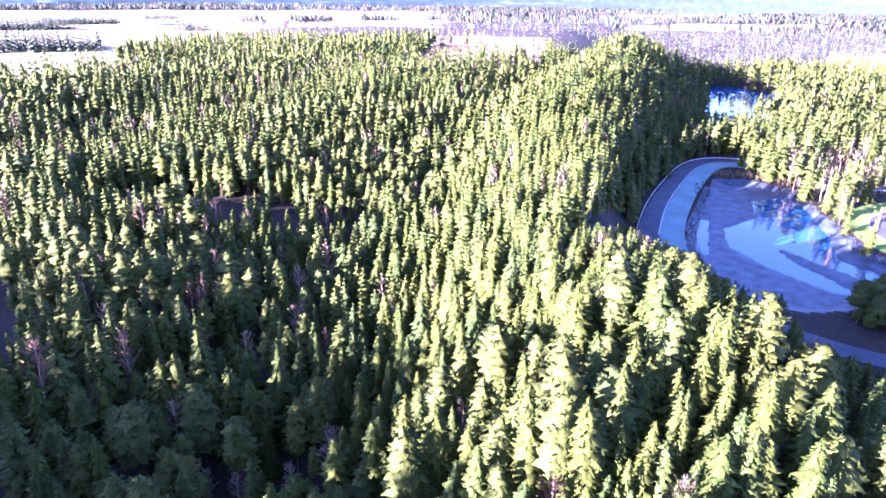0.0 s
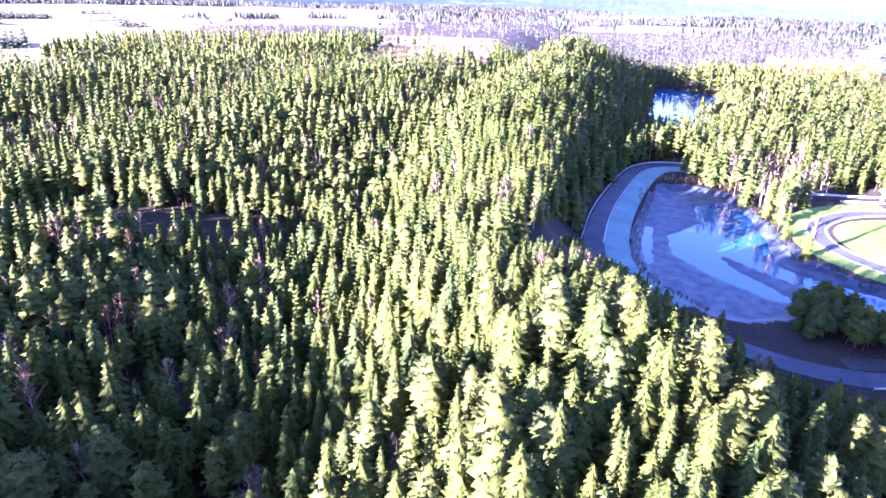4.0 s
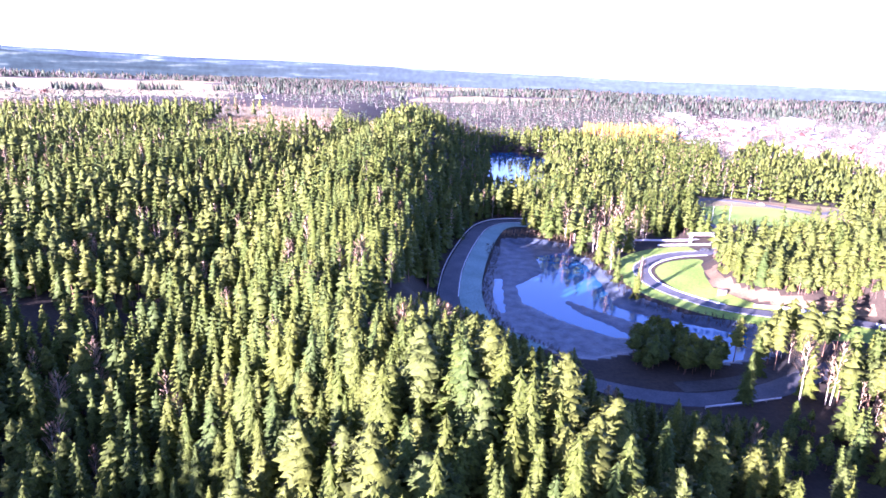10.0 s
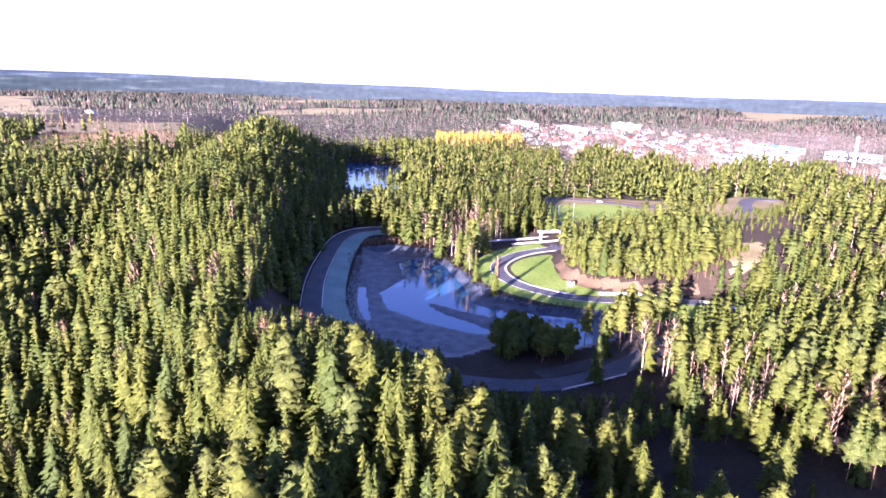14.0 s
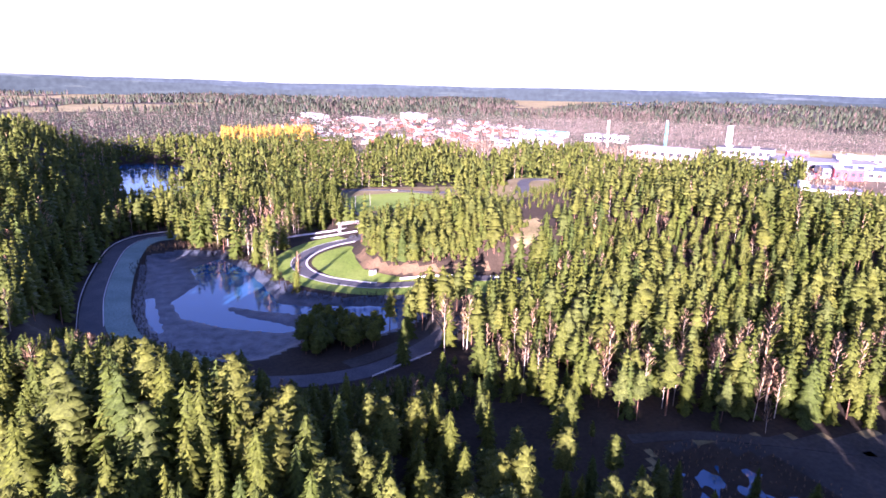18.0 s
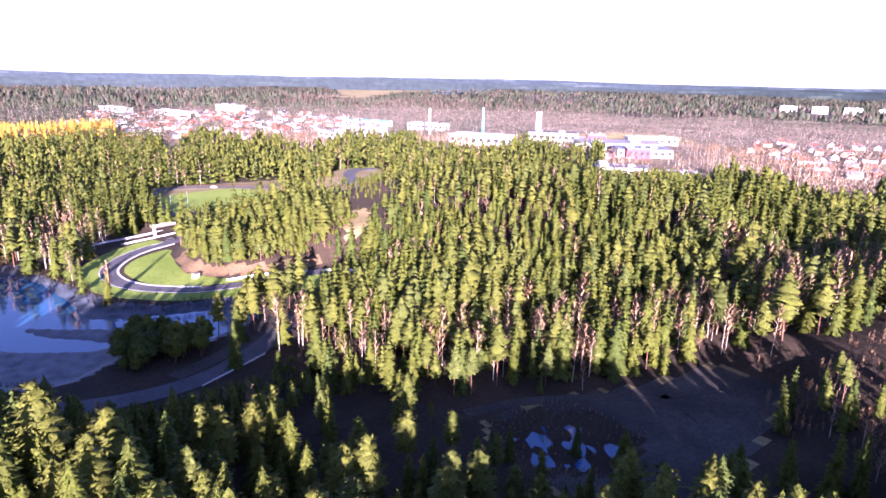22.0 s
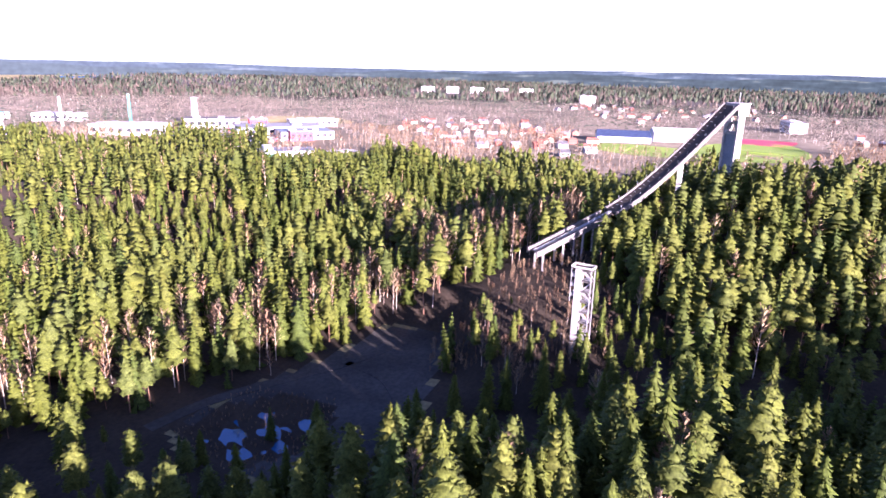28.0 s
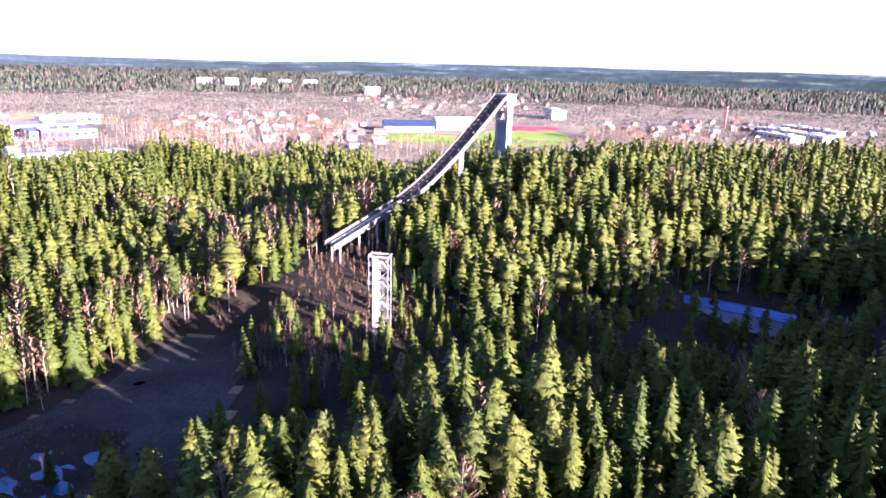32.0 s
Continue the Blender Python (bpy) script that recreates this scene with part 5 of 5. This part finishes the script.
def gable(name, w, l, h, rise, wall_m, roof_m, label, category, at, turn, group="", windows=0):
    root = thing(name, label, category, group, at=at, turn=turn)
    bm = bmesh.new()
    ring = [(-w / 2, 0.0, -1.5), (-w / 2, 0, h), (0, 0, h + rise), (w / 2, 0, h), (w / 2, 0, -1.5)]
    a = [bm.verts.new((x, -l / 2, z)) for x, _, z in ring]
    b = [bm.verts.new((x, l / 2, z)) for x, _, z in ring]
    bm.faces.new(a)
    bm.faces.new(b[::-1])
    for i in range(5):
        bm.faces.new((a[i], b[i], b[(i + 1) % 5], a[(i + 1) % 5]))
    bmesh.ops.recalc_face_normals(bm, faces=bm.faces)
    wall = part("wall", bm, wall_m, root)
    bm = bmesh.new()
    o = 0.4
    slope = rise / (w / 2)
    ridge_z = h + rise + 0.25
    for s in (-1, 1):
        lo = [bm.verts.new((s * (w / 2 + o), y, h - slope * o + dz)) for y in (-l / 2 - o, l / 2 + o) for dz in (0.05, 0.25)]
        hi = [bm.verts.new((0, y, ridge_z - 0.2 + dz)) for y in (-l / 2 - o, l / 2 + o) for dz in (0.0, 0.2)]
        for f in ((lo[1], lo[3], hi[3], hi[1]), (lo[0], hi[0], hi[2], lo[2]), (lo[0], lo[2], lo[3], lo[1]), (lo[0], lo[1], hi[1], hi[0]), (lo[2], hi[2], hi[3], lo[3])):
            bm.faces.new(f)
    bmesh.ops.recalc_face_normals(bm, faces=bm.faces)
    part("roof", bm, roof_m, root)
    for i in range(windows):
        y = -l / 2 + l * (i + 0.5) / windows
        for s in (-1, 1):
            part("window", box(s * w / 2 - 0.05, y - 0.6, h * 0.4, s * w / 2 + 0.05, y + 0.6, h * 0.75), M_GLASSDARK, wall)
    return root


gable("storage_shed", 9, 34, 4.2, 1.0, M_PALEBLUE, M_BLUE, "long low shed with blue metal roof in shade", "shed", (207, -93, ground_z(207, -93)), -25)

# ---- the town beyond the hills ----
M_WALLS = [two_scale(n, a, b, 0.1, 1.5, 0.8) for n, a, b in (
    ("white_render", (0.42, 0.41, 0.39), (0.56, 0.54, 0.52)), ("cream_render", (0.34, 0.29, 0.22), (0.44, 0.38, 0.30)),
    ("red_boards", (0.24, 0.06, 0.04), (0.34, 0.10, 0.07)), ("grey_render", (0.34, 0.34, 0.35), (0.46, 0.46, 0.47)),
    ("brick_wall", (0.28, 0.12, 0.08), (0.38, 0.18, 0.12)))]
M_ROOFS = [two_scale(n, a, b, 0.1, 1.5, 0.75) for n, a, b in (
    ("red_tile_roof", (0.20, 0.075, 0.05), (0.30, 0.12, 0.085)), ("grey_sheet_roof", (0.17, 0.175, 0.185), (0.26, 0.265, 0.275)),
    ("dark_felt_roof", (0.06, 0.06, 0.065), (0.11, 0.11, 0.12)), ("pale_roof", (0.42, 0.42, 0.43), (0.56, 0.56, 0.56)))]
M_BLUEROOF = two_scale("blue_grey_roof", (0.10, 0.125, 0.16), (0.16, 0.19, 0.235), 0.1, 1.0, 0.6)
M_TEAL = two_scale("teal_cladding", (0.03, 0.34, 0.36), (0.06, 0.46, 0.48), 0.1, 1.0, 0.5)
M_REDCLAD = two_scale("red_cladding", (0.42, 0.03, 0.05), (0.55, 0.06, 0.08), 0.1, 1.0, 0.5)

trng = random.Random(17)
houses = []
for i in range(10):
    w, l = trng.uniform(6.5, 8.5), trng.uniform(8, 13)
    wi, ri = trng.choice([0, 1, 3, 4, 2, 1]), trng.choice([0, 0, 1, 1, 2, 2, 3])
    kind_ = ("white", "cream", "red-boarded", "grey", "brick")[wi], ("red", "grey", "dark", "pale")[ri]
    houses.append((gable("house", w, l, trng.uniform(2.8, 4.6), trng.uniform(1.6, 2.6), M_WALLS[wi], M_ROOFS[ri],
                         f"{kind_[0]} detached house with {kind_[1]} pitched roof", "house", (300 + i, 780, 8), 0, "houses of the town", 3)))
TOWN_SPOTS = []


def settle(n, poly, gap=16):
    made = 0
    xs, ys = [p[0] for p in poly], [p[1] for p in poly]
    for _ in range(n * 40):
        x, y = trng.uniform(min(xs), max(xs)), trng.uniform(min(ys), max(ys))
        if inside(np.array([x]), np.array([y]), poly)[0] > 0 and all(math.hypot(x - a, y - b) > gap for a, b in TOWN_SPOTS):
            TOWN_SPOTS.append((x, y))
            made += 1
            if made == n:
                return


BIG = [(580, 405), (470, 348), (540, 450), (690, 470), (482, 562), (600, 545), (470, 455), (530, 500), (640, 480), (430, 335), (495, 306), (510, 845), (390, 690), (745, 90), (775, 35), (615, 591)]
TOWN_SPOTS += BIG
settle(165, [(150, 780), (330, 730), (470, 760), (560, 1000), (540, 1230), (200, 1280), (120, 1000)])
settle(60, [(560, 140), (600, 230), (720, 380), (860, 420), (900, 250), (760, 130), (640, 100)])
settle(45, [(760, -160), (720, -330), (900, -520), (1050, -420), (960, -150)])
settle(45, [(1100, 300), (1000, 120), (1200, -200), (1450, -100), (1400, 250)])
for i, (x, y) in enumerate(TOWN_SPOTS[len(BIG):]):
    m = pose(x, y, ground_z(x, y), 0, 0, trng.choice((20, 110, 35, -60)) + trng.uniform(-8, 8))
    if i < len(houses):
        houses[i].matrix_world = m
    else:
        copy_thing(houses[trng.randrange(len(houses))], m)


def block(name, x, y, w, l, h, turn, wall_m, roof_m, label, category, storeys=1, bays=6, group=""):
    """A flat-roofed building: walls, parapet roof, rows of windows on the long sides."""
    z = ground_z(x, y)
    root = thing(name, label, category, group, at=(x, y, z), turn=turn + 90)
    wall = part("wall", box(-w / 2, -l / 2, -2, w / 2, l / 2, h, 0.05), wall_m, root)
    part("roof", box(-w / 2 - 0.3, -l / 2 - 0.3, h, w / 2 + 0.3, l / 2 + 0.3, h + 0.5, 0.05), roof_m, root)
    for s in range(storeys):
        z0 = h * (s + 0.35) / storeys
        for i in range(bays):
            y0 = -l / 2 + l * (i + 0.2) / bays
            for side in (-1, 1):
                part("window", box(side * w / 2 - 0.06, y0, z0, side * w / 2 + 0.06, y0 + 0.6 * l / bays, z0 + 0.38 * h / storeys), M_GLASSDARK, wall)
    for i in range(2):
        part("roof_unit", box(-w / 5, -l / 4 + i * l / 2.2, h + 0.5, w / 6, -l / 4 + i * l / 2.2 + l / 9, h + 2.0, 0.05), M_STEEL, root)
    return root


W, G, C, D = M_WALLS[0], M_WALLS[3], M_WALLS[1], M_WALLS[4]
PALE, SHEET, DARK, RED = M_ROOFS[3], M_ROOFS[1], M_ROOFS[2], M_ROOFS[0]
block("warehouse", 505, 575, 34, 74, 11, -62, W, PALE, "large white warehouse with pale flat roof", "warehouse", 1, 8)
block("warehouse", 605, 556, 30, 62, 11, -55, W, DARK, "white warehouse with long dark rooflights", "warehouse", 1, 8)
block("shop", 472, 466, 18, 44, 7, -62, W, RED, "low white shop with red roof edge", "shop", 1, 8)
block("shopping_centre", 600, 452, 46, 92, 9, -40, G, SHEET, "large grey shopping centre with flat roof", "shopping centre", 1, 10)
block("shop", 560, 395, 12, 24, 10, -40, M_REDCLAD, SHEET, "red clad entrance building of the shopping centre", "shop", 1, 4)
block("shop", 640, 515, 12, 22, 10, -40, M_REDCLAD, SHEET, "red clad corner of the shopping centre", "shop", 1, 4)
block("depot", 495, 306, 14, 30, 5, -30, W, PALE, "low pale depot at the wood edge", "depot", 1, 5)
block("shop", 580, 405, 40, 56, 8, -42, G, M_BLUEROOF, "shop hall with blue-grey flat roof", "shop", 1, 8)
block("shop", 470, 348, 26, 50, 6, -48, W, M_BLUEROOF, "low shop with blue-grey roof at the wood edge", "shop", 1, 8)
block("shop", 540, 450, 16, 30, 7, -42, W, PALE, "small white shop beside the car park", "shop", 1, 5)
block("shop", 690, 470, 24, 60, 8, -42, W, PALE, "white retail hall behind the car park", "shop", 1, 8)
block("hall", 510, 848, 30, 70, 9, -70, G, M_TEAL, "industrial hall with teal roof", "hall", 1, 8)
block("hall", 395, 692, 26, 90, 8, -70, M_PALEBLUE, SHEET, "long pale blue industrial hall", "hall", 1, 10)
block("hall", 450, 760, 28, 60, 9, -66, W, SHEET, "white industrial hall in the town", "hall", 1, 8)
block("hall", 560, 760, 26, 56, 9, -60, W, PALE, "white industrial hall with pale roof", "hall", 1, 8)
block("hall", 300, 1130, 24, 80, 12, -80, W, PALE, "white hall beyond the houses", "hall", 2, 8)
block("hall", 240, 1260, 24, 90, 12, -80, G, PALE, "grey hall beyond the houses", "hall", 2, 8)
block("hall", 430, 1220, 24, 60, 16, -75, C, SHEET, "cream school building beyond houses", "school", 3, 8)
gable("sports_hall", 28, 58, 6.5, 6.0, M_PALEBLUE, M_NAVY, "sports hall with dark blue pitched roof", "sports hall", (748, 92, ground_z(748, 92)), 15, "", 6)
gable("sports_hall", 34, 58, 9, 5.0, W, PALE, "white arched sports hall beside a field", "sports hall", (790, 36, ground_z(790, 36)), 15, "", 6)
block("factory", 850, -390, 26, 120, 7, 18, W, PALE, "long white factory with pale roof", "factory", 1, 10)
block("factory", 915, -440, 24, 90, 7, 18, W, PALE, "white factory hall among bare trees", "factory", 1, 10)
block("factory", 800, -350, 20, 60, 7, 18, G, PALE, "grey factory hall among bare trees", "factory", 1, 8)
block("factory", 1000, -100, 22, 50, 14, 10, W, SHEET, "pale office building beyond the jump", "office", 4, 8)
for i in range(5):
    a = radians(65.6 + i * 2.15)
    d = 1900 - i * 12
    block("apartment_block", d * math.sin(a), d * math.cos(a), 14, 38 - 4 * (i % 2), 17, -70 - i * 2, W, PALE, "white slab apartment block on a wooded rise", "apartment building", 6, 8, "apartment blocks on the rise")
a = radians(79.5)
block("apartment_block", 1500 * math.sin(a), 1500 * math.cos(a), 16, 34, 18, -70, W, PALE, "white apartment block beyond the jump", "apartment building", 6, 6)


def chimney(x, y, h, r, material, label, name="chimney"):
    root = thing(name, label, "chimney", at=(x, y, ground_z(x, y)))
    bm = bmesh.new()
    bmesh.ops.create_cone(bm, cap_ends=True, segments=20, radius1=r, radius2=r * 0.82, depth=h, matrix=Matrix.Translation((0, 0, h / 2)))
    part("shaft", bm, material, root)
    bm = bmesh.new()
    bmesh.ops.create_cone(bm, cap_ends=True, segments=20, radius1=r * 0.95, radius2=r * 0.95, depth=1.2, matrix=Matrix.Translation((0, 0, h - 0.8)))
    part("rim", bm, M_STEEL, root)


chimney(615, 591, 34, 4.2, W, "pale round grain silo tower above warehouses", "silo")
chimney(512, 692, 34, 1.8, C, "slim pale chimney in the town")
chimney(600, 684, 34, 1.8, M_TEAL, "slim greenish chimney in the town")
chimney(370, 668, 30, 1.6, C, "slim chimney beside the halls")
chimney(930, -330, 30, 1.5, D, "slim brick chimney among bare trees")
wt = thing("sign_tower", "white and turquoise square tower at the wood edge", "tower", at=(430, 336, ground_z(430, 336)), turn=-30)
part("tower_body", box(-4, -4, -1, 4, 4, 9, 0.1), M_TEAL, wt)
part("tower_top", box(-3, -3, 9, 3, 3, 16, 0.1), M_PAINT, wt)


def flat_patch(name, poly, material, label, lift=0.25):
    p = spline(poly, 12, True)
    bm = bmesh.new()
    bm.faces.new([bm.verts.new((x, y, 0)) for x, y in p])
    bmesh.ops.triangulate(bm, faces=bm.faces[:])
    bmesh.ops.subdivide_edges(bm, edges=bm.edges[:], cuts=2)
    for v in bm.verts:
        v.co.z = ground_z(v.co.x, v.co.y) + lift
    return tagged(part(name, bm, material), label, "ground", kind="structure")


flat_patch("sports_field", [(640, 30), (650, -40), (700, -92), (800, -80), (768, -6), (716, 20), (712, 110), (690, 130), (660, 100)], M_GRASS, "bright green sports field", 0.5)
flat_patch("running_track", [(790, -75), (800, -20), (850, -30), (845, -90)], M_REDCLAD, "red running surface beside the field", 0.5)
flat_patch("car_park", [(480, 425), (530, 405), (690, 540), (640, 580), (560, 520)], M_CONCRETE, "large pale grey car park of the shops", 0.5)
flat_patch("meadow", [(610, 520), (680, 600), (820, 560), (760, 450), (700, 470)], M_FIELD, "pale dry meadow behind the shops", 0.4)
flat_patch("far_lake", [(1500, 2050), (1700, 2000), (1950, 1900), (1900, 2050), (1600, 2180)], M_WATER, "distant pale lake", 3.0)

# parked cars of the shops
cars_v, cars_f, cars_s = [], [], []
for i in range(240):
    u, v = (i % 24) / 24, (i // 24) / 10
    cx = 490 + 60 * u + 130 * v + trng.uniform(-1, 1)
    cy = 428 - 30 * u + 125 * v + trng.uniform(-1, 1)
    z = ground_z(cx, cy) + 0.6
    a = radians(40)
    base = len(cars_v)
    for hx, hz in ((2.2, 0.3), (2.2, 0.9), (1.2, 1.5)):
        for sx, sy in ((-1, -1), (1, -1), (1, 1), (-1, 1)):
            px, py = sx * hx, sy * 0.9 * (0.85 if hz > 1 else 1)
            cars_v.append((cx + px * math.cos(a) - py * math.sin(a), cy + px * math.sin(a) + py * math.cos(a), z + hz))
    for lvl in (0, 4):
        for j in range(4):
            cars_f.append((base + lvl + j, base + lvl + (j + 1) % 4, base + lvl + 4 + (j + 1) % 4, base + lvl + 4 + j))
            cars_s.append(i % 4)
    cars_f.append((base + 8, base + 9, base + 10, base + 11))
    cars_s.append(i % 4)
tagged(new("parked_cars", mesh_from("parked_cars", cars_v, cars_f, [M_PAINT, M_GLASSDARK, M_REDCLAD, M_STEEL], cars_s)), "rows of parked cars before the shops", "car", kind="stuff")

# farmhouses by the fields
for i, (x, y) in enumerate(((-505, 1090), (-520, 1110), (-880, 1020), (-905, 1040), (-930, 1015), (-870, 1050))):
    copy_thing(houses[(i * 3) % 10], pose(x, y, ground_z(x, y), 0, 0, 40 * i))
